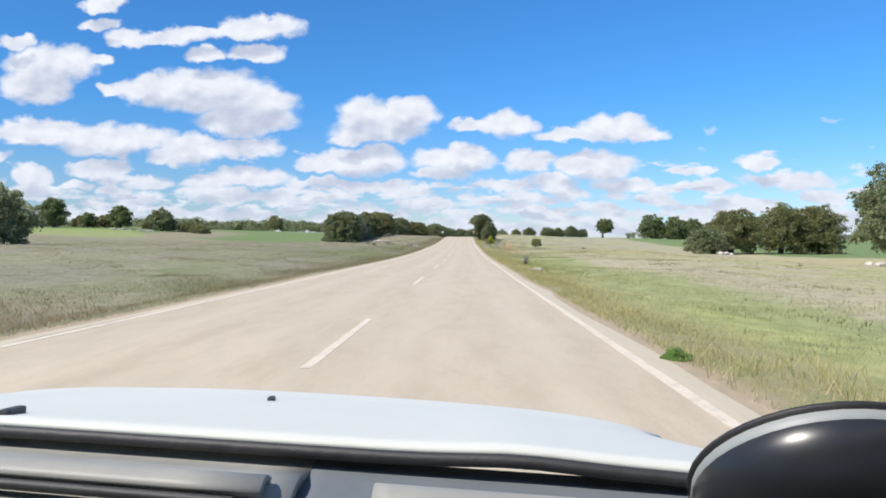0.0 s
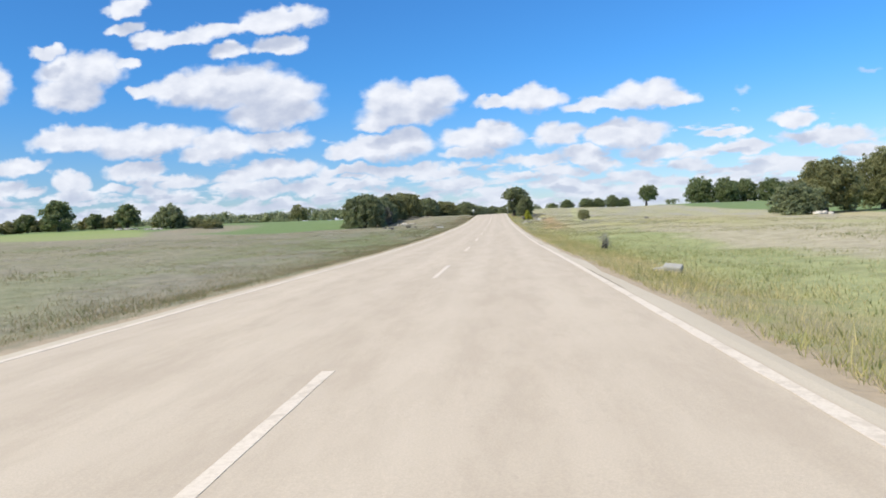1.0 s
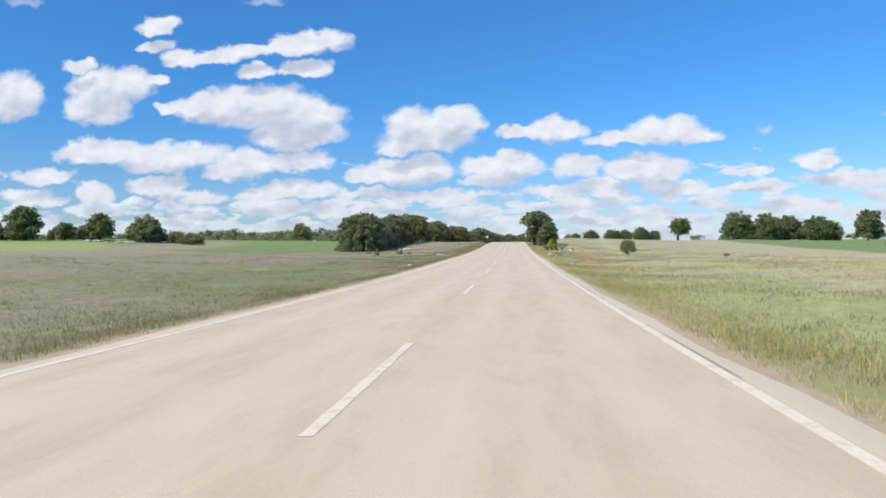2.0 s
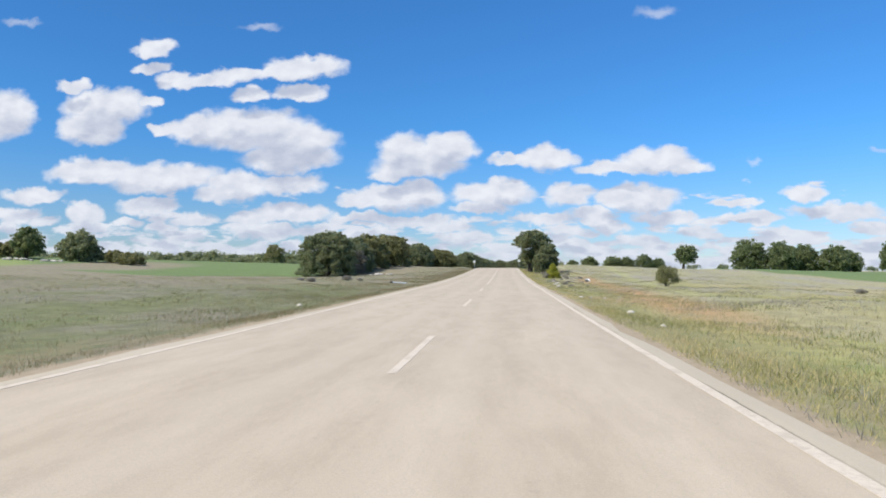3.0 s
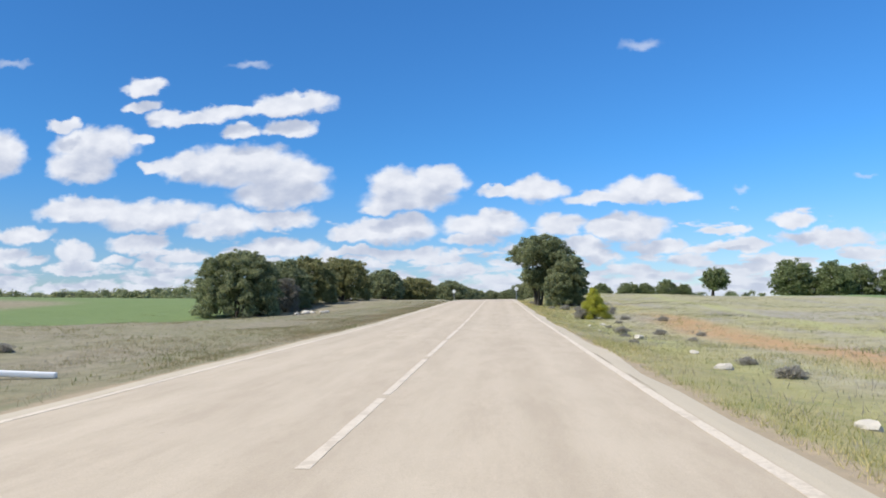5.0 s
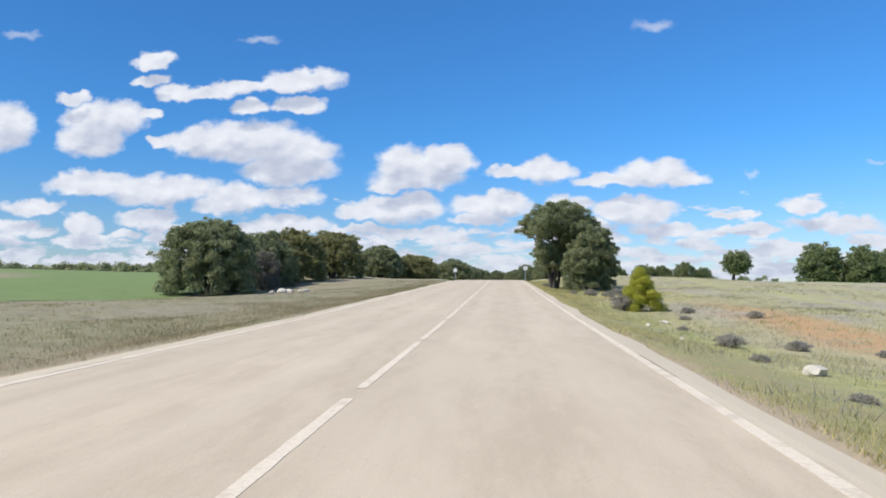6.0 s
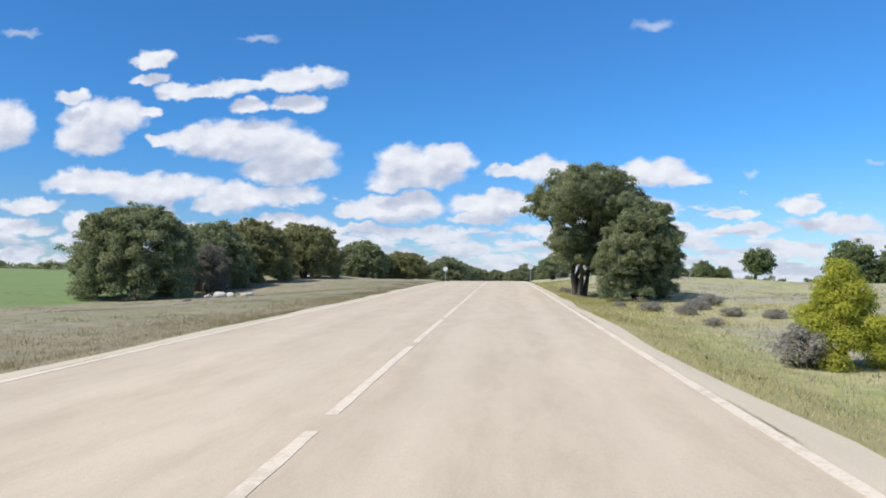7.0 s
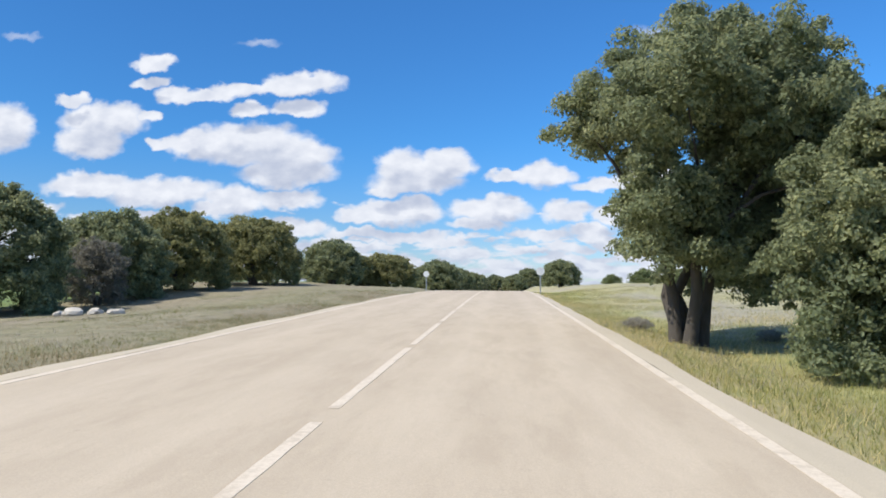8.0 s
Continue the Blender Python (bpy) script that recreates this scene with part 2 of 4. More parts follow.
    meadow = mix(nt, tone, (0.225, 0.255, 0.090), (0.350, 0.375, 0.150))
    hay = mix(nt, tone, (0.330, 0.292, 0.185), (0.490, 0.427, 0.285))
    first = mix(nt, ramp(nt, off, 3.6, 5.0), bank, meadow)
    first = mix(nt, ramp(nt, off, 7.2, 9.0), first, hay)
    first = mix(nt, ramp(nt, off, 12.0, 15.0, 0.0, 0.8), first, mix(nt, tone, (0.300, 0.310, 0.115), (0.430, 0.420, 0.180)))
    first = mix(nt, mth(nt, "MULTIPLY", ramp(nt, off, 12.0, 16.0), ramp(nt, green_patch, 0.46, 0.54)), first, hay)
    right = mix(nt, ramp(nt, y, 80.0, 50.0), right, first)
    tan = mix(nt, tone, (0.285, 0.270, 0.140), (0.430, 0.400, 0.235))
    beyond = mth(nt, "MULTIPLY", ramp(nt, y, 115.0, 140.0, 0.0, 0.95), ramp(nt, off, 5.0, 8.0))
    right = mix(nt, mth(nt, "MULTIPLY", beyond, ramp(nt, pale, 0.30, 0.48)), right, tan)
    # drifts of grey-lilac dry weeds, and a green wheel track
    haze = noise_tex(nt, vec(nt, "MULTIPLY_ADD", p, (0.20, 0.075, 0.0), (3.7, 1.9, 0.0)), 1.0, 4.0, 0.6)
    lilac = mth(nt, "MULTIPLY", ramp(nt, haze, 0.47, 0.60, 0.0, 0.72), mth(nt, "MULTIPLY", ramp(nt, x, 3.6, 5.2), ramp(nt, y, 74.0, 92.0)))
    right = mix(nt, lilac, right, mix(nt, tone, (0.250, 0.228, 0.190), (0.400, 0.370, 0.320)))
    lane = mth(nt, "ABSOLUTE", mth(nt, "SUBTRACT", x, mth(nt, "MULTIPLY_ADD", mth(nt, "SUBTRACT", y, 100.0), 0.10, 9.2)))
    right = mix(nt, mth(nt, "MULTIPLY", ramp(nt, lane, 0.9, 0.3, 0.0, 0.7), ramp(nt, y, 80.0, 96.0)), right, (0.400, 0.400, 0.165))
    col = mix(nt, mth(nt, "MULTIPLY", ramp(nt, x, 1.5, 2.5), 0.85), col, right)
    # bare reddish track across the right-hand meadow
    wander = mth(nt, "ADD", mth(nt, "MULTIPLY_ADD", big, 1.2, 4.6), mth(nt, "MULTIPLY", mth(nt, "SUBTRACT", y, 82.0), 0.058))
    track = mth(nt, "ABSOLUTE", mth(nt, "SUBTRACT", x, wander))
    bare = mth(nt, "MULTIPLY", ramp(nt, track, 1.6, 0.3), mth(nt, "MULTIPLY", ramp(nt, y, 70.0, 86.0), ramp(nt, y, 150.0, 138.0)))
    bare = mth(nt, "MULTIPLY", bare, mth(nt, "MULTIPLY", ramp(nt, clump, 0.34, 0.50), ramp(nt, haze, 0.72, 0.56)))
    col = mix(nt, bare, col, (0.44, 0.275, 0.135))
    spot = vec(nt, "LENGTH", vec(nt, "MULTIPLY_ADD", p, (0.50, 0.20, 0.0), (-1.95, -17.9, 0.0)))
    col = mix(nt, mth(nt, "MULTIPLY", ramp(nt, spot, 1.1, 0.3), ramp(nt, clump, 0.42, 0.56)), col, (0.42, 0.275, 0.150))
    # sown fields
    wob = mth(nt, "MULTIPLY_ADD", big, 10.0, -5.0)
    near_l = mth(nt, "MULTIPLY", mth(nt, "MINIMUM", mth(nt, "ADD", x, 60.0), 0.0), -0.8)
    crop_l = mth(nt, "MULTIPLY", ramp(nt, mth(nt, "ADD", x, wob), -33.0, -36.0), ramp(nt, mth(nt, "ADD", mth(nt, "ADD", y, near_l), wob), 158.0, 164.0))
    crop_r = mth(nt, "MULTIPLY", ramp(nt, mth(nt, "ADD", x, wob), 42.0, 45.0), ramp(nt, mth(nt, "ADD", y, wob), 84.0, 90.0))
    mound = mth(nt, "MULTIPLY", mth(nt, "MULTIPLY", ramp(nt, x, -84.0, -80.0), ramp(nt, x, -62.0, -68.0)), ramp(nt, y, 214.0, 202.0))
    crop_l = mth(nt, "MULTIPLY", crop_l, mth(nt, "SUBTRACT", 1.0, mound))
    crop = mth(nt, "MAXIMUM", crop_l, crop_r)
    crop = mth(nt, "MULTIPLY", crop, ramp(nt, y, 760.0, 640.0))
    col = mix(nt, mth(nt, "MULTIPLY", crop, 0.95), col, mix(nt, mid, (0.105, 0.172, 0.046), (0.155, 0.225, 0.066)))
    # yellowish young crop before the field hedge
    bound = mth(nt, "SUBTRACT", mth(nt, "MULTIPLY", x, -1.0), mth(nt, "MULTIPLY_ADD", y, 0.52, -10.1))
    young = mth(nt, "MULTIPLY", ramp(nt, mth(nt, "ADD", bound, wob), -2.0, 3.0), ramp(nt, mth(nt, "ADD", x, wob), -59.0, -65.0))
    young = mth(nt, "MULTIPLY", young, mth(nt, "MULTIPLY", ramp(nt, y, 108.0, 120.0), ramp(nt, y, 198.0, 190.0)))
    col = mix(nt, mth(nt, "MULTIPLY", young, 0.8), col, mix(nt, mid, (0.205, 0.255, 0.066), (0.290, 0.345, 0.100)))
    # gravelly soil at the road's edge
    away = mth(nt, "ABSOLUTE", mth(nt, "ADD", x, 1.385))
    edge = mth(nt, "MULTIPLY_ADD", clump, 0.60, 3.32)
    verge = ramp(nt, mth(nt, "SUBTRACT", away, edge), 0.16, -0.06)
    col = mix(nt, mth(nt, "MULTIPLY", verge, 0.9), col, (0.40, 0.315, 0.215))
    col = mix(nt, ramp(nt, fine, 0.25, 0.75, 0.25, 0.0), col, (0.07, 0.075, 0.035))
    link(nt, col, bsdf.inputs["Base Color"])
    bump(nt, bsdf, mth(nt, "ADD", fine, mid), 0.8, 0.06)
    return m


def asphalt_material():
    m, nt, bsdf = material("pale_worn_asphalt", 0.88)
    p = position(nt)
    sep = nt.nodes.new("ShaderNodeSeparateXYZ")
    link(nt, p, sep.inputs[0])
    grain = noise_tex(nt, p, 90.0, 3.0, 0.7)
    blot = noise_tex(nt, vec(nt, "MULTIPLY", p, (1.0, 0.22, 1.0)), 0.9, 6.0, 0.65)
    streak = noise_tex(nt, vec(nt, "MULTIPLY", p, (2.2, 0.05, 1.0)), 1.0, 4.0, 0.6)
    col = mix(nt, blot, (0.443, 0.373, 0.275), (0.538, 0.460, 0.343))
    col = mix(nt, ramp(nt, streak, 0.3, 0.7, 0.0, 0.35), col, (0.402, 0.338, 0.240))
    specks = noise_tex(nt, p, 7.0, 5.0, 0.75)
    col = mix(nt, ramp(nt, specks, 0.60, 0.74, 0.0, 0.35), col, (0.251, 0.210, 0.157))
    worn = noise_tex(nt, vec(nt, "MULTIPLY", p, (0.5, 0.10, 1.0)), 1.0, 5.0, 0.6)
    col = mix(nt, ramp(nt, worn, 0.50, 0.68, 0.0, 0.30), col, (0.592, 0.508, 0.370))
    mott = noise_tex(nt, vec(nt, "MULTIPLY", p, (1.0, 0.22, 1.0)), 3.0, 6.0, 0.7)
    col = mix(nt, ramp(nt, mott, 0.38, 0.66, 0.0, 0.42), col, (0.347, 0.282, 0.197))
    lane = mth(nt, "ABSOLUTE", mth(nt, "SUBTRACT", mth(nt, "ABSOLUTE", mth(nt, "ADD", sep.outputs[0], 1.30)), 1.50))
    wheel = mth(nt, "ABSOLUTE", mth(nt, "SUBTRACT", lane, 0.72))
    col = mix(nt, ramp(nt, wheel, 0.42, 0.05, 0.0, 0.22), col, (0.588, 0.512, 0.390))
    # the paler strips outside the edge lines, tinted by lichen, with a broken dark seam along the line
    out = mth(nt, "ABSOLUTE", mth(nt, "ADD", sep.outputs[0], 1.395))
    lichen = mix(nt, blot, (0.450, 0.400, 0.290), (0.550, 0.490, 0.365))
    col = mix(nt, ramp(nt, out, 3.15, 3.19, 0.0, 0.65), col, lichen)
    seam = ramp(nt, mth(nt, "ABSOLUTE", mth(nt, "SUBTRACT", out, mth(nt, "MULTIPLY_ADD", specks, 0.05, 3.155))), 0.022, 0.006)
    broken = noise_tex(nt, vec(nt, "MULTIPLY", p, (1.0, 0.35, 1.0)), 0.5, 3.0, 0.6)
    col = mix(nt, mth(nt, "MULTIPLY", seam, ramp(nt, broken, 0.53, 0.60, 0.0, 0.9)), col, (0.110, 0.100, 0.060))
    col = mix(nt, ramp(nt, grain, 0.35, 0.7, 0.28, 0.0), col, (0.236, 0.202, 0.160))
    link(nt, col, bsdf.inputs["Base Color"])
    bump(nt, bsdf, grain, 0.5, 0.004)
    return m


def paint_material():
    m, nt, bsdf = material("worn_road_paint", 0.7)
    p = position(nt)
    wear = noise_tex(nt, p, 30.0, 6.0, 0.75)
    gone = noise_tex(nt, p, 4.5, 5.0, 0.7)
    col = mix(nt, ramp(nt, wear, 0.42, 0.68), (0.60, 0.53, 0.42), (0.50, 0.43, 0.33))
    col = mix(nt, ramp(nt, gone, 0.50, 0.62, 0.0, 0.85), col, (0.46, 0.395, 0.30))
    link(nt, col, bsdf.inputs["Base Color"])
    bump(nt, bsdf, wear, 0.3, 0.003)
    return m


def leaf_material(name, dark, light, tip):
    m, nt, bsdf = material(name, 0.55)
    g = nt.nodes.new("ShaderNodeNewGeometry")
    rnd = g.outputs["Random Per Island"]
    clump = noise_tex(nt, g.outputs["Position"], 0.55, 3.0)
    col = mix(nt, rnd, dark, light)
    col = mix(nt, mth(nt, "MULTIPLY", ramp(nt, clump, 0.42, 0.66), ramp(nt, rnd, 0.3, 1.0)), col, tip)
    link(nt, col, bsdf.inputs["Base Color"])
    bsdf.inputs["Specular IOR Level"].default_value = 0.25
    glow = nt.nodes.new("ShaderNodeBsdfTranslucent")
    link(nt, mix(nt, 0.5, col, tip), glow.inputs[0])
    both = nt.nodes.new("ShaderNodeMixShader")
    both.inputs[0].default_value = 0.54
    link(nt, bsdf.outputs[0], both.inputs[1])
    link(nt, glow.outputs[0], both.inputs[2])
    link(nt, both.outputs[0], nt.nodes["Material Output"].inputs[0])
    return m


def bark_material():
    m, nt, bsdf = material("grey_fissured_bark", 0.95)
    p = position(nt)
    n = noise_tex(nt, vec(nt, "MULTIPLY", p, (9.0, 9.0, 2.0)), 1.0, 6.0, 0.65)
    col = mix(nt, n, (0.030, 0.025, 0.020), (0.135, 0.118, 0.098))
    link(nt, col, bsdf.inputs["Base Color"])
    bump(nt, bsdf, n, 0.9, 0.04)
    return m


def plain_material(name, a, b, scale, rough, metal=0.0, relief=0.01):
    m, nt, bsdf = material(name, rough)
    p = position(nt)
    n = noise_tex(nt, p, scale, 6.0, 0.65)
    link(nt, mix(nt, n, a, b), bsdf.inputs["Base Color"])
    bsdf.inputs["Metallic"].default_value = metal
    bump(nt, bsdf, n, 0.25, relief)
    return m


def blade_material(name, a, b, straw, amount):
    m, nt, bsdf = material(name, 0.8)
    g = nt.nodes.new("ShaderNodeNewGeometry")
    rnd = g.outputs["Random Per Island"]
    patch = noise_tex(nt, vec(nt, "MULTIPLY", g.outputs["Position"], (1.0, 0.45, 0.0)), 0.35, 4.0, 0.6)
    col = mix(nt, rnd, a, b)
    col = mix(nt, ramp(nt, mth(nt, "ADD", patch, mth(nt, "MULTIPLY_ADD", rnd, 0.4, amount - 0.2)), 0.42, 0.66), col, straw)
    link(nt, col, bsdf.inputs["Base Color"])
    bsdf.inputs["Specular IOR Level"].default_value = 0.2
    glow = nt.nodes.new("ShaderNodeBsdfTranslucent")
    link(nt, col, glow.inputs[0])
    both = nt.nodes.new("ShaderNodeMixShader")
    both.inputs[0].default_value = 0.52
    link(nt, bsdf.outputs[0], both.inputs[1])
    link(nt, glow.outputs[0], both.inputs[2])
    link(nt, both.outputs[0], nt.nodes["Material Output"].inputs[0])
    return m


GROUND = ground_material()
ASPHALT = asphalt_material()
PAINT = paint_material()
BARK = bark_material()
OAK = leaf_material("holm_oak_leaves", (0.108, 0.136, 0.075), (0.305, 0.352, 0.195), (0.440, 0.455, 0.240))
OAK_OLIVE = leaf_material("olive_oak_leaves", (0.120, 0.136, 0.060), (0.315, 0.328, 0.150), (0.425, 0.400, 0.188))
# POPLAR leaf colours are lightened to suggest air haze over the far trees
POPLAR = leaf_material("fresh_green_leaves", (0.115, 0.155, 0.068), (0.277, 0.331, 0.155), (0.365, 0.392, 0.189))
FRESH = leaf_material("fresh_weed_leaves", (0.150, 0.255, 0.065), (0.260, 0.405, 0.115), (0.330, 0.470, 0.145))
BROOM = leaf_material("yellow_green_broom", (0.290, 0.315, 0.052), (0.500, 0.515, 0.078), (0.630, 0.605, 0.105))
TWIGGY = leaf_material("grey_lilac_twigs", (0.255, 0.240, 0.200), (0.435, 0.410, 0.350), (0.490, 0.460, 0.380))
THORN = leaf_material("grey_thorn_leaves", (0.150, 0.145, 0.120), (0.270, 0.262, 0.215), (0.330, 0.315, 0.250))
BLADES = blade_material("meadow_blades", (0.204, 0.236, 0.073), (0.384, 0.395, 0.151), (0.552, 0.472, 0.269), 0.0)
STRAW = blade_material("straw_blades", (0.293, 0.294, 0.092), (0.525, 0.480, 0.190), (0.683, 0.564, 0.287), 0.04)
RUSSET = blade_material("russet_blades", (0.142, 0.158, 0.059), (0.258, 0.245, 0.110), (0.380, 0.301, 0.183), 0.08)
HEATH = blade_material("heath_blades", (0.138, 0.160, 0.052), (0.255, 0.258, 0.105), (0.356, 0.306, 0.182), 0.09)
WEEDS = blade_material("dark_weeds", (0.149, 0.176, 0.062), (0.277, 0.290, 0.114), (0.378, 0.324, 0.174), -0.05)
DRY = blade_material("dried_weed_stalks", (0.235, 0.215, 0.175), (0.400, 0.365, 0.310), (0.500, 0.460, 0.385), 0.0)
STONE = plain_material("pale_limestone", (0.38, 0.35, 0.29), (0.58, 0.54, 0.46), 5.0, 0.9)
OLD_CONCRETE = plain_material("weathered_concrete", (0.25, 0.24, 0.19), (0.45, 0.43, 0.36), 9.0, 0.95)
WHITE_METAL = plain_material("white_painted_metal", (0.70, 0.71, 0.70), (0.82, 0.82, 0.80), 8.0, 0.45)
DARK_PLASTIC = plain_material("dark_plastic", (0.020, 0.021, 0.023), (0.050, 0.052, 0.055), 20.0, 0.55)
GALVANISED = plain_material("galvanised_steel", (0.36, 0.37, 0.38), (0.55, 0.56, 0.57), 30.0, 0.45, 0.8)

# ---- ground ----
X_LEFT, X_MID, X_RIGHT = -4.50, -1.20, 1.71
PROFILE_Y = np.array([-4500., -300., -60., -10., 10., 30., 50., 70., 90., 97., 110., 120., 130., 140., 150., 160., 170., 180., 190., 200., 215., 235., 265., 320., 400., 600., 4500.])
PROFILE_Z = np.array([1.2, 1.0, 0.62, 0.12, -0.14, -0.33, -0.51, -0.55, -0.44, -0.40, -0.33, -0.20, -0.06, 0.15, 0.36, 0.57, 0.78, 0.97, 1.08, 1.12, 1.02, 0.65, 0.0, -0.3, 0.0, 0.0, 0.0])
SLOPE = np.gradient(PROFILE_Z, PROFILE_Y)


def step(a, b, v):
    t = np.clip((np.asarray(v, float) - a) / (b - a), 0, 1)
    return t * t * (3 - 2 * t)


def road_z(y):
    """Height of the crown of the road: a smooth curve through the profile."""
    y = np.asarray(y, float)
    i = np.clip(np.searchsorted(PROFILE_Y, y) - 1, 0, len(PROFILE_Y) - 2)
    h = PROFILE_Y[i + 1] - PROFILE_Y[i]
    t = (y - PROFILE_Y[i]) / h
    return ((2 * t**3 - 3 * t**2 + 1) * PROFILE_Z[i] + (t**3 - 2 * t**2 + t) * h * SLOPE[i]
            + (-2 * t**3 + 3 * t**2) * PROFILE_Z[i + 1] + (t**3 - t**2) * h * SLOPE[i + 1])


def bumps(x, y):
    return (0.10 * np.sin(0.31 * x + 0.9 * np.sin(0.13 * y)) * np.sin(0.23 * y + 1.1 * np.sin(0.17 * x))
            + 0.05 * np.sin(0.9 * x + 1.3 + 0.5 * np.sin(0.4 * y)) * np.sin(0.71 * y))


def land_z(x, y):
    """Height of the land."""
    x, y = np.asarray(x, float), np.asarray(y, float)
    rise_l = 2.6 * step(35, 115, -x) + 1.7 * step(178, 248, y) * (1 - 0.6 * step(50, 100, -x)) + 1.2 * step(350, 700, y) * step(20, 120, -x)
    rise_r = -0.5 - 0.8 * step(12, 38, x) + 2.3 * step(115, 215, y) * (1 - 0.38 * step(40, 90, x))
    off_l, off_r = X_LEFT - x, x - X_RIGHT
    side = np.where(x < X_MID, rise_l, rise_r)
    w = np.where(x < X_MID, step(1.5, 26, off_l), step(0.8, 9.0, off_r))
    base = road_z(np.clip(y, -60, 330))
    far = step(500, 1500, np.hypot(x, y))
    z = base * (1 - w) + side * w
    z = z - 0.30 * np.exp(-((y - 138) / 14) ** 2 - ((x - 5.6) / 3.2) ** 2)
    z = z - 1.0 * np.exp(-((y - 180) / 36) ** 2 - ((x + 37) / 27) ** 2)
    z = z + 0.6 * np.exp(-((y - 219) / 27) ** 2) * step(0.6, 5.0, off_l)
    z = z * (1 - far) + 2.0 * far
    out = np.maximum(off_l, off_r)
    z = z + bumps(x, y) * step(1.0, 6.0, out) * (1 - far)
    return z - 0.09 * step(-0.2, -0.6, out) * 1.0 - 0.16 * step(0.5, 2.2, out) * (1 - w)


def mesh_of(name, verts, faces, mat, smooth=True):
    """A mesh from arrays: verts n x 3, faces m x k."""
    verts, faces = np.asarray(verts, np.float32), np.asarray(faces, np.int32)
    me = bpy.data.meshes.new(name)
    me.vertices.add(len(verts))
    me.vertices.foreach_set("co", verts.ravel())
    k = faces.shape[1]
    me.loops.add(faces.size)
    me.loops.foreach_set("vertex_index", faces.ravel())
    me.polygons.add(len(faces))
    me.polygons.foreach_set("loop_start", np.arange(0, faces.size, k, dtype=np.int32))
    me.polygons.foreach_set("loop_total", np.full(len(faces), k, np.int32))
    me.polygons.foreach_set("use_smooth", np.full(len(faces), smooth))
    me.materials.append(mat)
    me.update(calc_edges=True)
    me.validate()
    return me


def grid_faces(nx, ny):
    i = np.arange((nx - 1) * (ny - 1))
    a = i // (nx - 1) * nx + i % (nx - 1)
    return np.stack([a, a + 1, a + nx + 1, a + nx], 1)


def part(name, bm, mat, parent, label=""):
    me = bpy.data.meshes.new(name)
    bm.to_mesh(me)
    bm.free()
    me.materials.append(mat)
    ob = new(name, me)
    ob.parent = parent
    if label:
        tagged(ob, label)
    return ob


def part_mesh(name, me, parent, label="", kind=""):
    ob = new(name, me)
    ob.parent = parent
    return tagged(ob, label, kind=kind)


def empty(name, m, label, category, group=""):
    ob = new(name)
    ob.matrix_world = m
    ob.empty_display_size = 0.2
    return tagged(ob, label, category, group)


def on_land(x, y, sink=0.05):
    return (x, y, float(land_z(x, y)) - sink)


gx = np.unique(np.concatenate([-np.geomspace(60, 4500, 26), np.arange(-60, -12, 2.0), np.arange(-12, -4.2, 0.4), [-4.3, -3.5, -1.4, 0.5, 1.5],
                               np.arange(1.7, 10, 0.4), np.arange(10, 60, 2.0), np.geomspace(60, 4500, 26)]))
gy = np.unique(np.concatenate([-np.geomspace(20, 4500, 20), np.arange(-20, 340, 2.0), np.geomspace(340, 4500, 30)]))
mx, my = np.meshgrid(gx, gy)
ground = new("ground", mesh_of("ground", np.stack([mx, my, land_z(mx, my)], 2).reshape(-1, 3), grid_faces(len(gx), len(gy)), GROUND))
tagged(ground, "rough meadow of dry grass, green patches and sown fields", "ground", kind="structure")

# ---- road ----
rng = np.random.default_rng(4)
ry = np.arange(-60, 340, 0.6)
rag_l = 0.12 * np.sin(ry * 0.9) + np.interp(ry, ry[::3], rng.normal(0, 0.10, len(ry[::3])))
rag_r = 0.12 * np.sin(ry * 0.7 + 2) + np.interp(ry, ry[::3], rng.normal(0, 0.13, len(ry[::3])))
cols = [X_LEFT - 0.39 - rag_l * 0.32, np.full_like(ry, X_LEFT - 0.15), np.full_like(ry, -3.0), np.full_like(ry, X_MID), np.full_like(ry, 0.3),
        np.full_like(ry, X_RIGHT + 0.15), X_RIGHT + 0.36 + rag_r * 0.32]
drop = [-0.05, 0.0, 0.0, 0.0, 0.0, 0.0, -0.05]
rv = np.stack([np.stack([c, ry, road_z(ry) + 0.012 + d * (abs(d) > 0) * 0.35], 1) for c, d in zip(cols, drop)], 1)
skirt = rv[:, [0, -1]].copy()
skirt[:, :, 2] -= 0.25
rv = np.concatenate([skirt[:, :1], rv, skirt[:, 1:]], 1)
road = new("road", mesh_of("road", rv.reshape(-1, 3), grid_faces(rv.shape[1], len(ry)), ASPHALT, False))
tagged(road, "pale worn asphalt country road with ragged edges", "road", kind="structure")


def stripe_mesh(name, x, y0, y1, width, lift=0.003, wander=0.0):
    n = max(2, int((y1 - y0) / 0.25) + 1)
    y = np.linspace(y0, y1, n)
    xx = x + wander * np.sin(y * 0.21)
    g = np.random.default_rng(int(abs(x * 100) + abs(y0 * 10)))
    width = width * (1 + g.normal(0, 0.05, n))
    z = road_z(y) + 0.012
    ring = np.stack([np.stack([xx - width / 2, y, z - 0.01], 1), np.stack([xx - width / 2, y, z + lift], 1),
                     np.stack([xx + width / 2, y, z + lift], 1), np.stack([xx + width / 2, y, z - 0.01], 1)], 1)
    return mesh_of(name, ring.reshape(-1, 3), grid_faces(4, n), PAINT, False)


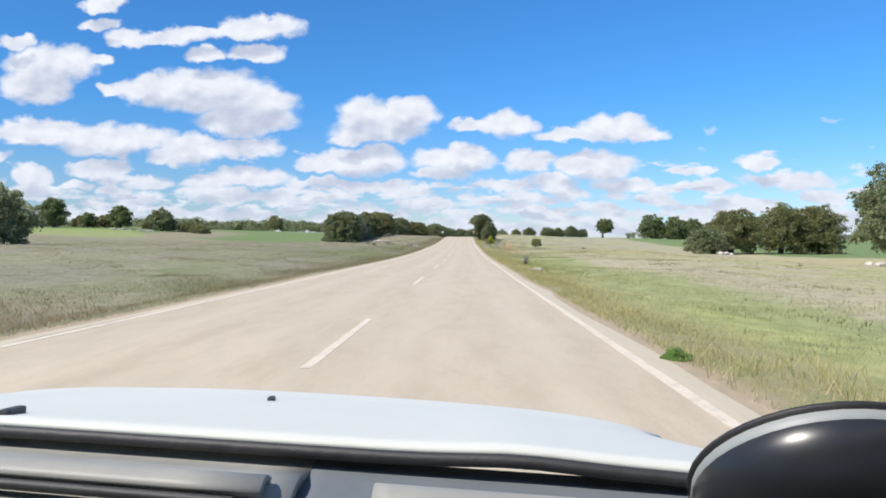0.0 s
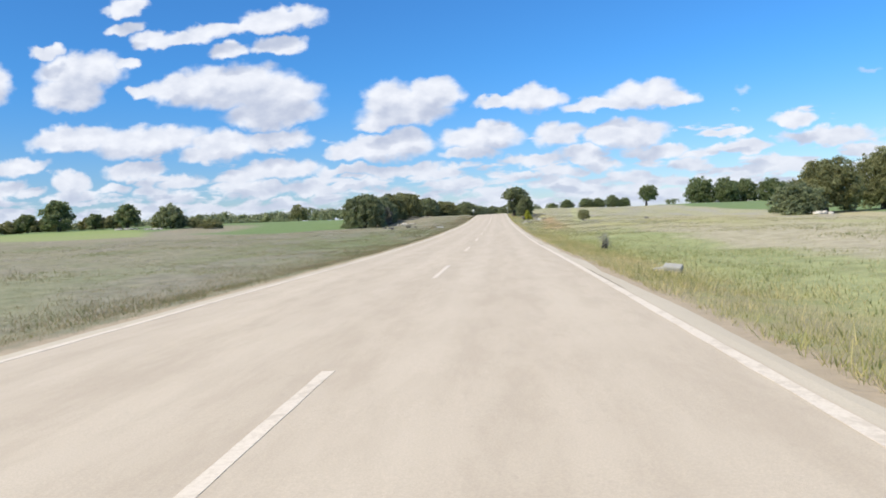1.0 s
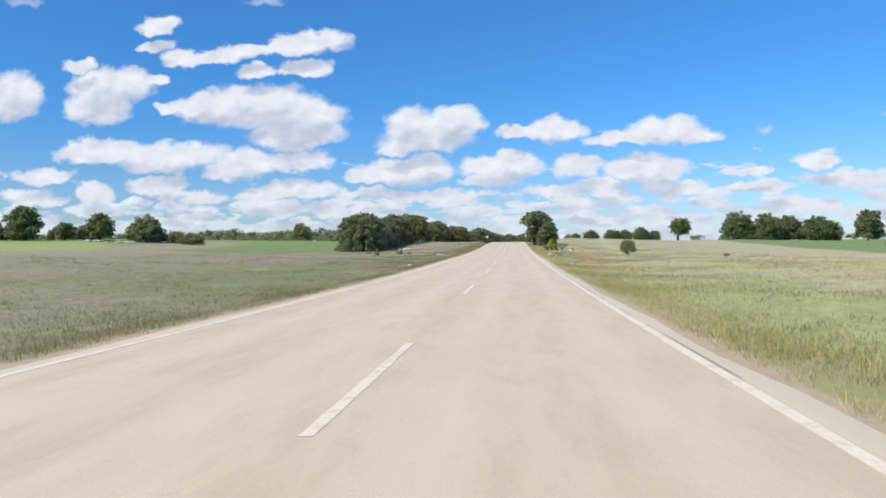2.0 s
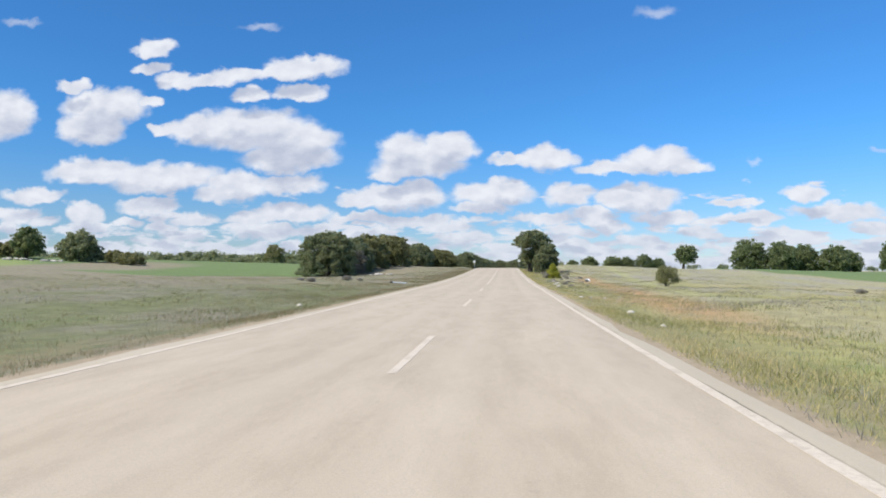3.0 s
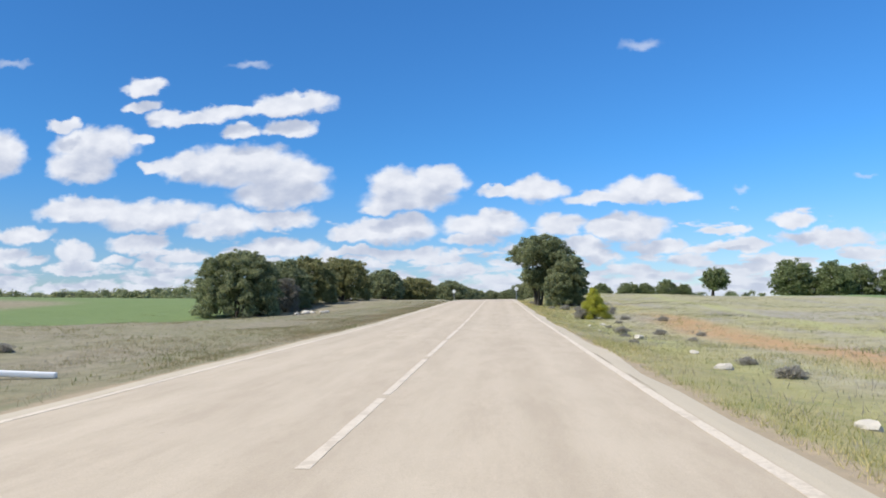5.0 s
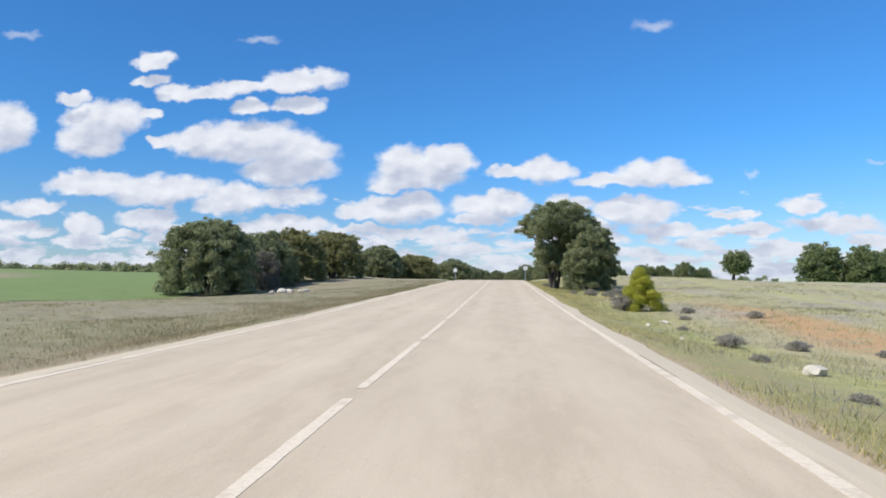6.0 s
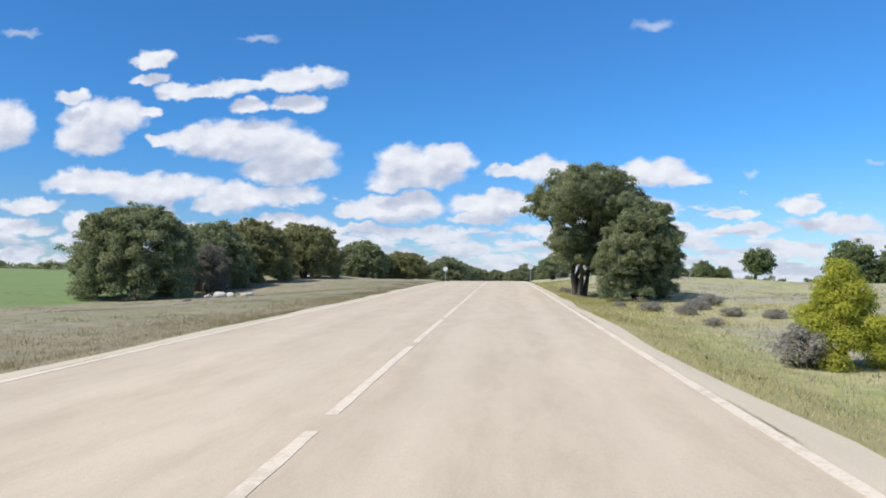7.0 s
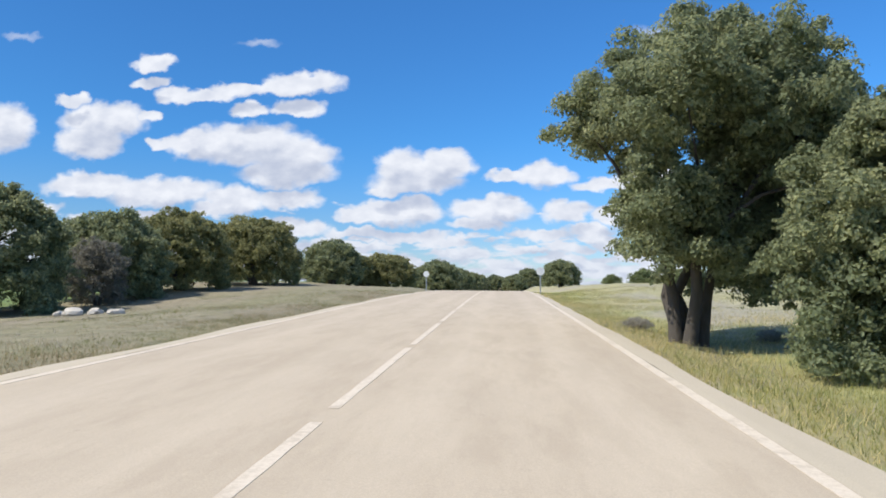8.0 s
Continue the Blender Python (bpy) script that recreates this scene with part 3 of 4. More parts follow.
for x in (X_LEFT, X_RIGHT):
    tagged(new("edge_line", stripe_mesh("edge_line", x, -60, 335, 0.10, wander=0.015)), "solid white painted edge line, worn", "road marking", kind="structure")
dashes = [(7.1 + 12.5 * k, 4.0) for k in range(-5, 8)] + [(107.4, 3.1)] + [(110.8 + 4.8 * k, 4.3) for k in range(0, 40)]
for y0, length in dashes:
    tagged(new("centre_dash", stripe_mesh("centre_dash", X_MID, y0, y0 + length, 0.095)), "white painted centre line dash, worn", "road marking", "centre line dashes")


# ---- plants ----
def tube(points, radii, sides=9, knobs=0.0, seed=0):
    """Rings of vertices along points; returns verts, faces."""
    g = np.random.default_rng(seed)
    pts, verts = [Vector(p) for p in points], []
    for i, (p, r) in enumerate(zip(pts, radii)):
        d = (pts[min(i + 1, len(pts) - 1)] - pts[max(i - 1, 0)]).normalized()
        a = d.orthogonal().normalized()
        b = d.cross(a)
        for k in range(sides):
            t = 2 * math.pi * k / sides
            verts.append(p + (a * math.cos(t) + b * math.sin(t)) * r * (1 + knobs * g.normal()))
    faces = [(i * sides + k, i * sides + (k + 1) % sides, (i + 1) * sides + (k + 1) % sides, (i + 1) * sides + k)
             for i in range(len(pts) - 1) for k in range(sides)]
    return [tuple(v) for v in verts], faces


def wood(ob, seed, height, radius, stems, tips, limbs):
    """Stems, and bent limbs that reach the tips, each a part of its own."""
    g = np.random.default_rng(seed)
    for s in range(stems):
        a = 2 * math.pi * s / stems + g.uniform(0, 1)
        foot = Vector((math.cos(a), math.sin(a), 0)) * (radius * 0.9 if stems > 1 else 0)
        lean = Vector((math.cos(a), math.sin(a), 0)) * height * (0.06 if stems > 1 else 0.03)
        fork = foot + lean + Vector((0, 0, height * 0.42))
        mid = (foot + fork) / 2 + Vector(g.normal(0, radius * 0.45, 3))
        rr = radius / math.sqrt(stems)
        v, f = tube([foot - Vector((0, 0, 0.3)), foot + Vector((0, 0, 0.12)), mid, fork], [rr * 1.7, rr * 1.25, rr * 0.9, rr * 0.7], 10, 0.1, seed + s)
        part_mesh("trunk", mesh_of("trunk", v, f, BARK), ob, "grey fissured bark")
        for t in tips[s::stems] if limbs else ():
            t = Vector(t)
            bend = fork.lerp(t, 0.5) + Vector(g.normal(0, height * 0.03, 3)) + Vector((0, 0, height * 0.04))
            v, f = tube([fork - Vector((0, 0, rr)), fork.lerp(bend, 0.5), bend, t], [rr * 0.6, rr * 0.42, rr * 0.28, rr * 0.08], 6, 0.1, seed + s)
            part_mesh("limb", mesh_of("limb", v, f, BARK), ob)


def crown_lobes(seed, cx, cy, z0, z1, rx, ry_, n, size, low=0.88):
    """Overlapping lumps over a lopsided dome that is widest a third of the way up."""
    g = np.random.default_rng(seed)
    lobes = []
    for i in range(n):
        t = 2 * math.pi * (i * 0.618034) + g.uniform(-0.4, 0.4)
        h = (i + 0.5) / n
        ring = math.sqrt(max(0.0, 1 - ((h - 0.38) / 0.64) ** 2)) if h > 0.38 else low + (1 - low) * h / 0.38
        k = g.uniform(0.70, 1.04)
        r = size * g.uniform(0.70, 1.30)
        lobes.append((cx + math.cos(t) * ring * rx * k, cy + math.sin(t) * ring * ry_ * k, z0 + h * (z1 - z0) + g.normal(0, 0.12 * size), r))
    for h in (0.3, 0.6):
        lobes.append((cx, cy, z0 + h * (z1 - z0), min(rx, ry_) * 0.66))
    return lobes


def dome_lobes(seed, z0, z1, rx, ry_, lump):
    """Lumps over a broad, slightly flattened dome with steep sides."""
    g = np.random.default_rng(seed)
    z1, rx, ry_ = z1 - lump * 0.75, rx - lump * 0.7, ry_ - lump * 0.7
    lobes = []
    around = 2 * math.pi * (rx + ry_) / 2 / (lump * 1.15)
    sides = int(around * (z1 - z0) * 0.86 / (lump * 1.25))
    for i in range(sides):
        h = (i + 0.5) / sides * 0.86
        ring = 0.94 + 0.06 * h / 0.35 if h < 0.35 else (1 - ((h - 0.35) / 0.65) ** 2.3) ** (1 / 2.3)
        t, k = 2 * math.pi * i * 0.618034 + g.uniform(-0.3, 0.3), g.uniform(0.88, 1.07)
        lobes.append((math.cos(t) * ring * rx * k, math.sin(t) * ring * ry_ * k, z0 + h * (z1 - z0), lump * g.uniform(0.75, 1.25)))
    caps = max(10, int(2.4 * rx * ry_ / lump ** 2))
    for i in range(caps):
        q = math.sqrt((i + 0.5) / caps) * 0.80
        t, h = 2 * math.pi * i * 0.618034, 0.35 + 0.65 * (1 - q ** 2.3) ** (1 / 2.3)
        lobes.append((math.cos(t) * q * rx, math.sin(t) * q * ry_, z0 + h * (z1 - z0) + g.normal(0, 0.22 * lump), lump * g.uniform(0.8, 1.25)))
    return lobes + [(0, 0, z0 + 0.30 * (z1 - z0), min(rx, ry_) * 0.8), (0, 0, z0 + 0.42 * (z1 - z0), min(rx, ry_) * 0.75)]


def billows(seed, lobes, per, share, reach=(0.70, 1.12)):
    """Smaller lumps over each lump, so that the outline is broken at two scales."""
    g = np.random.default_rng(seed)
    fine = []
    for x, y, z, r in lobes:
        for _ in range(per):
            d = Vector(g.normal(size=3)).normalized()
            d.z = abs(d.z) if d.z < -0.45 else d.z
            k = r * g.uniform(*reach)
            fine.append((x + d.x * k, y + d.y * k, max(0.15, z + d.z * k * 0.9), r * share * g.uniform(0.6, 1.4)))
    return fine


def crown_mesh(seed, lobes, count, leaf, mat):
    """Leaves on and inside the lobes, each a bent kite of its own."""
    g = np.random.default_rng(seed)
    L = np.array(lobes, float)
    w = L[:, 3] ** 2
    pick = g.choice(len(L), count, p=w / w.sum())
    d = g.normal(size=(count, 3))
    d /= np.linalg.norm(d, axis=1)[:, None]
    d[:, 2] = np.where(d[:, 2] < -0.5, -d[:, 2], d[:, 2])
    rad = L[pick, 3] * np.where(g.random(count) < 0.8, g.normal(0.97, 0.07, count), g.uniform(0.35, 0.95, count))
    # sprigs: let leaves bunch along the lobe
    bunch = 1 + 0.26 * np.sin(d[:, 0] * 9 + pick) * np.sin(d[:, 1] * 8 + 2.0 * pick) * np.sin(d[:, 2] * 9)
    c = L[pick, :3] + d * (rad * bunch)[:, None] * np.array([1.0, 1.0, 0.85]) + g.normal(0, 0.05, (count, 3)) * L[pick, 3:4]
    n = d + g.normal(0, 0.38, (count, 3))
    n /= np.linalg.norm(n, axis=1)[:, None]
    a = np.cross(n, g.normal(size=(count, 3)))
    a /= np.linalg.norm(a, axis=1)[:, None]
    b = np.cross(n, a)
    deep = rad < 0.80 * L[pick, 3]
    s = (leaf * g.uniform(0.6, 1.4, count) * np.where(deep, 1.9, 1.0))[:, None]
    tip = c + a * s * 0.5 - n * s * 0.12
    tail = c - a * s * 0.5 - n * s * 0.12
    verts = np.stack([tail, c + b * s * 0.32 + a * s * 0.06, tip, c - b * s * 0.32 + a * s * 0.06], 1)
    verts[:, :, 2] = np.maximum(verts[:, :, 2], 0.02)
    q = np.arange(count)[:, None] * 4
    return mesh_of("crown", verts.reshape(-1, 3), np.concatenate([q, q + 1, q + 2, q + 3], 1), mat, False)


def tree(name, x, y, label, category, seed, height, spread, base, lobes, lump, count, leaf, mat, radius, stems=1, depth=None, off=(0.0, 0.0), group="", low=0.88):
    """A tree: a trunk with limbs and a crown of leaves; base is the height at which the crown begins."""
    depth = depth or spread
    lb = crown_lobes(seed, off[0], off[1], base, height - lump * 0.6, spread / 2 - lump * 0.45, depth / 2 - lump * 0.45, lobes, lump, low)
    ob = empty(name, Matrix.Translation(on_land(x, y)), label, category, group)
    if radius:
        g = np.random.default_rng(seed + 5)
        tips = [lb[i][:3] for i in g.choice(len(lb) - 1, min(len(lb) - 1, 12), replace=False)]
        wood(ob, seed + 1, height, radius, stems, tips, count >= 24000 or base > 3)
    fine = billows(seed + 7, lb, 9, 0.34)
    part_mesh("crown", crown_mesh(seed + 2, fine + [(*p[:3], p[3] * 0.8) for p in lb], count, leaf, mat), ob, kind="stuff")
    return ob


def place_copy(ob, x, y, scale=1.0, turn=0.0, high=1.0, label=""):
    m = Matrix.Translation(on_land(x, y)) @ Matrix.Rotation(turn, 4, "Z") @ Matrix.Diagonal((scale, scale, scale * high, 1))
    c = copy_thing(ob, m)
    return tagged(c, label) if label else c


# the two oaks by the road
def verge_oak(x, y, label, seed, height, domes, lump, count, leaf, radius, stems):
    """An oak whose crown is several domes (x, y, foot, top, half widths, lumps, narrowing below) with shaded hollows between."""
    lb = []
    for i, (cx, cy, z0, z1, rx, ry_, n, low) in enumerate(domes):
        lb += crown_lobes(seed + 13 * i, cx, cy, z0 + lump * 0.6, z1 - lump * 0.7, rx - lump * 0.5, ry_ - lump * 0.5, n, lump, low)
    ob = empty("holm_oak", Matrix.Translation(on_land(x, y)), label, "tree", "roadside oaks")
    g = np.random.default_rng(seed + 5)
    tips = [lb[i][:3] for i in g.choice(len(lb), min(len(lb), 16), replace=False)]
    wood(ob, seed + 1, height, radius, stems, tips, True)
    lb = [(*p[:3], p[3] * 0.86) for p in lb]
    fine = billows(seed + 7, lb, 6, 0.40, (0.85, 1.35))
    part_mesh("crown", crown_mesh(seed + 2, fine + [(*p[:3], p[3] * 0.6) for p in lb], count, leaf, OAK), ob, kind="stuff")
    return ob


verge_oak(3.42, 161.7, "tall dark holm oak with several stems on the road verge", 12, 4.5, [
    (0.24, 0.0, 3.0, 5.62, 2.44, 2.55, 60, 0.80), (1.5, 0.15, 2.25, 4.5, 1.5, 1.65, 24, 0.85),
    (-0.30, -0.4, 1.1, 3.35, 1.2, 1.3, 22, 0.7), (0.7, 1.05, 1.5, 3.5, 1.35, 1.1, 14, 0.7), (1.45, 0.5, 0.5, 2.65, 1.1, 1.05, 18, 0.8)], 0.64, 170000, 0.070, 0.24, 5)
verge_oak(5.40, 158.5, "bushy holm oak with low crown on the road verge", 24, 2.5, [
    (0.21, 0.0, 1.4, 4.0, 1.40, 1.5, 34, 0.92), (-0.46, -0.25, 0.0, 2.7, 1.22, 1.3, 30, 0.72), (0.55, 0.25, 0.0, 2.7, 1.06, 1.3, 30, 0.72)], 0.49, 120000, 0.067, 0.17, 5)

# oak grove beyond the left verge
grove = "oak grove"


def grove_oak(x, y, label, seed, height, spread, lump, count, leaf, mat, depth=None, base=0.25, group=grove):
    """An old oak grown as a broad dome of leaf billows that reaches almost down to the grass."""
    ob = empty("holm_oak", Matrix.Translation(on_land(x, y, 0.1)), label, "tree", group)
    lb = dome_lobes(seed, base, height, spread / 2, (depth or spread) / 2, lump)
    g = np.random.default_rng(seed + 5)
    wood(ob, seed + 1, height * 0.8, 0.36, 3, [lb[i][:3] for i in g.choice(len(lb), 10, replace=False)], True)
    fine = billows(seed + 7, [(*p[:3], p[3] * 0.84) for p in lb], 8, 0.40)
    part_mesh("crown", crown_mesh(seed + 2, fine + [(*p[:3], p[3] * 0.7) for p in lb], count, leaf, mat), ob, kind="stuff")
    return ob


grove_oak(-32.9, 190.4, "broad dark holm oak at the end of a grove", 31, 8.2, 11.2, 1.10, 84000, 0.172, OAK, 9.2, 0.0)
grove_oak(-29.3, 210.5, "holm oak with olive top in a grove", 37, 7.2, 9.2, 1.00, 46000, 0.20, OAK_OLIVE)
oak_a = grove_oak(-26.8, 222.6, "holm oak with olive top in a grove", 41, 7.1, 10.8, 1.05, 44000, 0.215, OAK_OLIVE)
oak_b = grove_oak(-22.1, 239.0, "dark rounded holm oak in a grove", 43, 5.5, 8.3, 0.90, 26000, 0.222, OAK)
grove_oak(-31.0, 202.0, "dark rounded holm oak in a grove", 35, 6.7, 9.2, 1.0, 40000, 0.205, OAK)
tree("grey_thorn", -28.9, 197.0, "grey half-bare thorn tree between the oaks", "tree", 33, 4.6, 4.3, 0.1, 36, 0.75, 16000, 0.12, THORN, 0.14, 2, 3.8, group=grove)
for x, y, k, turn, hi in ((-18.3, 258.0, 0.96, 0.5, 0.80), (-23.0, 253.0, 0.80, 2.2, 0.85)):
    place_copy(oak_a, x, y, k, turn, hi)
for x, y, k, turn in ((-11.4, 274.5, 1.08, 1.9), (-14.6, 283.0, 0.90, 0.9), (-10.0, 308.0, 1.0, 5.1), (-9.0, 334.0, 1.0, 2.6), (-7.5, 356.0, 1.0, 1.1)):
    place_copy(oak_b, x, y, k, turn)

# trees of the left-hand fields
tree("thorn_thicket", -45.8, 66.0, "dense grey-green thorn thicket in the meadow", "bush", 51, 5.7, 10.0, 0.3, 46, 1.3, 24000, 0.22, OAK, 0.15, 3, 8.0)
field_tree = tree("field_tree", -119.0, 201.0, "rounded green tree standing in a field hedge", "tree", 53, 8.2, 8.0, 1.0, 34, 1.35, 9000, 0.42, POPLAR, 0.25, 2, 7.0, group="hedge trees")
for x, y, k, turn, hi in ((-110.0, 203.0, 0.55, 1.2, 0.95), (-99.0, 200.0, 0.82, 2.6, 0.95), (-104.5, 206.0, 0.62, 3.1, 0.8), (-131.0, 205.0, 0.7, 0.4, 0.9), (-140.0, 200.0, 0.8, 5.0, 0.9)):
    place_copy(field_tree, x, y, k, turn, hi)
tree("round_bush", -86.0, 198.0, "dark round oak bush beside a pile of stones", "bush", 57, 6.0, 7.6, 0.3, 38, 1.15, 10000, 0.36, OAK, 0.2, 2, 7.0)
hedge_bush = tree("hedge_bush", -74.0, 196.0, "low spreading hedge bush in the field", "bush", 59, 2.2, 6.0, 0.1, 26, 0.65, 5000, 0.26, OAK_OLIVE, 0.08, 3, 5.0)
for x, y, k, turn in ((-92.0, 205.0, 1.2, 2.0), (-126.0, 207.0, 1.5, 0.6), (-114.0, 208.0, 1.4, 3.0), (-106.5, 206.0, 1.5, 4.4), (-80.0, 200.0, 1.0, 5.2), (-136.0, 206.0, 1.5, 1.7)):
    place_copy(hedge_bush, x, y, k, turn)
tree("lone_tree", -88.0, 324.0, "lone small tree with brownish foliage in a field", "tree", 61, 7.8, 8.4, 1.0, 26, 1.1, 5000, 0.42, OAK_OLIVE, 0.2)

# trees of the right-hand fields
tree("holm_oak", 39.8, 66.0, "tall holm oak over a heap of stones", "tree", 71, 9.0, 8.4, 1.6, 46, 1.35, 26000, 0.24, OAK, 0.4, 1, 8.0, group="field oaks")
tree("holm_oak", 40.5, 109.0, "rounded olive-green holm oak in the meadow", "tree", 73, 6.2, 8.0, 0.4, 44, 1.3, 24000, 0.22, OAK_OLIVE, 0.3, 2, 8.0, group="field oaks")
tree("holm_oak", 35.0, 104.0, "low dark oak bush at the edge of the meadow", "bush", 75, 3.6, 6.0, 0.2, 30, 0.95, 9000, 0.24, OAK, 0.15, 2, 5.0, group="field oaks")
tree("holm_oak", 50.5, 115.0, "broad olive-green holm oak in the meadow", "tree", 77, 7.4, 8.0, 0.4, 46, 1.3, 24000, 0.22, OAK_OLIVE, 0.3, 2, 8.0, group="field oaks")
tree("holm_oak", 56.5, 115.0, "broad olive-green holm oak in the meadow", "tree", 79, 7.0, 7.5, 0.3, 44, 1.4, 22000, 0.24, OAK_OLIVE, 0.3, 2, 8.0, group="field oaks")
grove_r = tree("holm_oak", 76.3, 290.7, "green rounded oak in a field grove", "tree", 81, 9.4, 11.7, 0.3, 44, 1.7, 12000, 0.43, POPLAR, 0.4, 2, 9.9, group="field grove")
for x, y, k, turn, hi in ((85.1, 288.0, 0.95, 1.0, 1.0), (93.5, 293.4, 0.92, 2.4, 0.95), (101.4, 289.8, 0.90, 3.9, 0.92), (107.9, 295.2, 0.78, 5.2, 0.9)):
    place_copy(grove_r, x, y, k, turn, hi)
place_copy(field_tree, 107.9, 268.2, 1.08, 0.7, 1.05, "tall green tree alone in a field")
tree("wind_bent_tree", 57.3, 295.6, "flat-topped bright green tree on a bare trunk", "tree", 83, 7.8, 7.5, 2.6, 34, 1.25, 9000, 0.35, POPLAR, 0.42, 1, 6.6, (1.0, 0.0), low=0.5)
for x, y, k, turn, hi in ((33.2, 283.6, 0.56, 0.3, 0.72), (37.8, 286.0, 0.50, 1.9, 0.80), (42.7, 284.4, 0.47, 2.4, 1.00), (47.3, 286.8, 0.46, 4.1, 0.80), (24.9, 275.4, 0.50, 5.0, 0.70), (20.8, 283.6, 0.35, 2.0, 0.70)):
    place_copy(grove_r, x, y, k, turn, hi)
place_copy(oak_b, 8.4, 251.0, 0.72, 1.3, 0.95, "small round holm oak on the verge")
for x, y, k, turn in ((4.0, 356.0, 0.95, 0.3), (8.5, 372.0, 1.05, 2.2), (-2.5, 395.0, 1.05, 3.3)):
    place_copy(oak_b, x, y, k, turn, 1.0, "far round oak beside the road")


# ---- scrub by the road ----
def scrub(name, x, y, label, seed, height, spread, count, leaf, mat, twigs=9, lump=0.2, point=0.0, foot=0.16):
    """A bush of thin twigs and small leaves; point narrows it towards its tip."""
    ob = empty(name, Matrix.Translation(on_land(x, y, 0.02)), label, "bush")
    g = np.random.default_rng(seed)
    lb = crown_lobes(seed, 0, 0, height * foot, height - lump * 0.6, spread / 2 - lump * 0.4, spread / 2 - lump * 0.4, 26, lump * height)
    if point:
        lb = [(a * (1 - point * c / height), b * (1 - point * c / height), c, r * (1 - 0.6 * point * c / height)) for a, b, c, r in lb]
    for i in range(twigs):
        t = Vector(lb[int(g.integers(len(lb) - 2))][:3])
        bend = t * 0.5 + Vector((g.normal(0, 0.05), g.normal(0, 0.05), 0.1 * height))
        v, f = tube([Vector((g.normal(0, 0.05), g.normal(0, 0.05), -0.1)), bend, t * 1.08], [0.020, 0.013, 0.003], 5)
        part_mesh("twig", mesh_of("twig", v, f, BARK), ob)
    part_mesh("foliage", crown_mesh(seed + 2, lb, count, leaf, mat), ob, kind="stuff")
    return ob


scrub("broom_bush", 5.2, 141.2, "bright yellow-green broom bush on the verge", 91, 1.68, 1.65, 34000, 0.034, BROOM, 18, 0.17, 0.80, 0.0)
dry = scrub("dry_shrub", 4.55, 140.9, "grey leafless shrub beside a yellow broom", 92, 0.66, 1.0, 2800, 0.044, TWIGGY, 24)
scrub("dry_shrub", 11.5, 114.3, "sparse grey-green shrub alone in the meadow", 93, 1.40, 1.7, 9000, 0.050, OAK_OLIVE, 18)
scrub("dry_shrub", 3.8, 43.8, "thin leggy shrub on the road bank", 94, 0.62, 0.44, 650, 0.030, TWIGGY, 14)
scrub("green_weed", 2.13, 7.9, "small bright green weed at the asphalt edge", 95, 0.15, 0.46, 1900, 0.026, FRESH, 6, 0.2)
g = np.random.default_rng(17)
for x, y, k in ((6.3, 153.5, 0.9), (5.6, 151.9, 0.8), (7.2, 155.2, 1.0), (6.7, 151.1, 0.7), (4.0, 154.5, 0.55), (4.8, 153.2, 0.8), (5.3, 157.4, 0.6), (5.1, 162.4, 0.6), (3.0, 164.3, 0.7), (5.9, 159.7, 0.7), (7.6, 150.3, 0.7),
                (5.3, 148.2, 0.6), (7.0, 147.0, 0.7), (6.6, 140.0, 0.6), (5.8, 137.1, 0.4), (7.7, 136.3, 0.6), (4.7, 133.0, 0.35), (4.35, 128.1, 0.65), (5.76, 128.4, 0.55), (6.9, 127.4, 0.4), (4.0, 125.4, 0.35), (5.8, 124.4, 0.35),
                (4.3, 115.5, 0.4), (4.2, 113.4, 0.5), (4.3, 109.8, 0.4), (3.5, 121.3, 0.3), (-12.8, 118.4, 0.95), (-11.9, 119.2, 0.6), (-14.6, 114.3, 0.8), (-15.6, 115.0, 0.6), (-19.5, 172.0, 0.6), (24.0, 52.0, 0.4), (16.0, 96.0, 0.6)):
    place_copy(dry, x, y, k, float(g.uniform(0, 6)), 0.72, "low grey-brown dry shrub in the grass")


# ---- stones, posts and litter ----
def stone_mesh(seed, sx, sy, sz):
    bm = bmesh.new()
    bmesh.ops.create_icosphere(bm, subdivisions=2, radius=1.0)
    r = np.random.default_rng(seed)
    o = Vector(r.uniform(0, 50, 3))
    for v in bm.verts:
        k = 1 + 0.45 * noise.noise(v.co * 1.3 + o) + 0.15 * noise.noise(v.co * 3.1 + o)
        v.co = Vector((v.co.x * sx * k, v.co.y * sy * k, max(v.co.z, -0.5) * sz * k))
    me = bpy.data.meshes.new("stone")
    bm.to_mesh(me)
    bm.free()
    me.materials.append(STONE)
    return me


STONES = [stone_mesh(i, 1.0, 0.75, 0.55) for i in range(4)]


def stone(x, y, size, turn, label="pale limestone block lying in the verge grass", group="verge stones"):
    ob = new("stone", STONES[int(abs(x * 7 + y)) % 4])
    ob.matrix_world = Matrix.Translation((x, y, float(land_z(x, y)) + size * 0.15)) @ Matrix.Rotation(turn, 4, "Z") @ Matrix.Diagonal((size, size, size, 1))
    return tagged(ob, label, "stone", group)


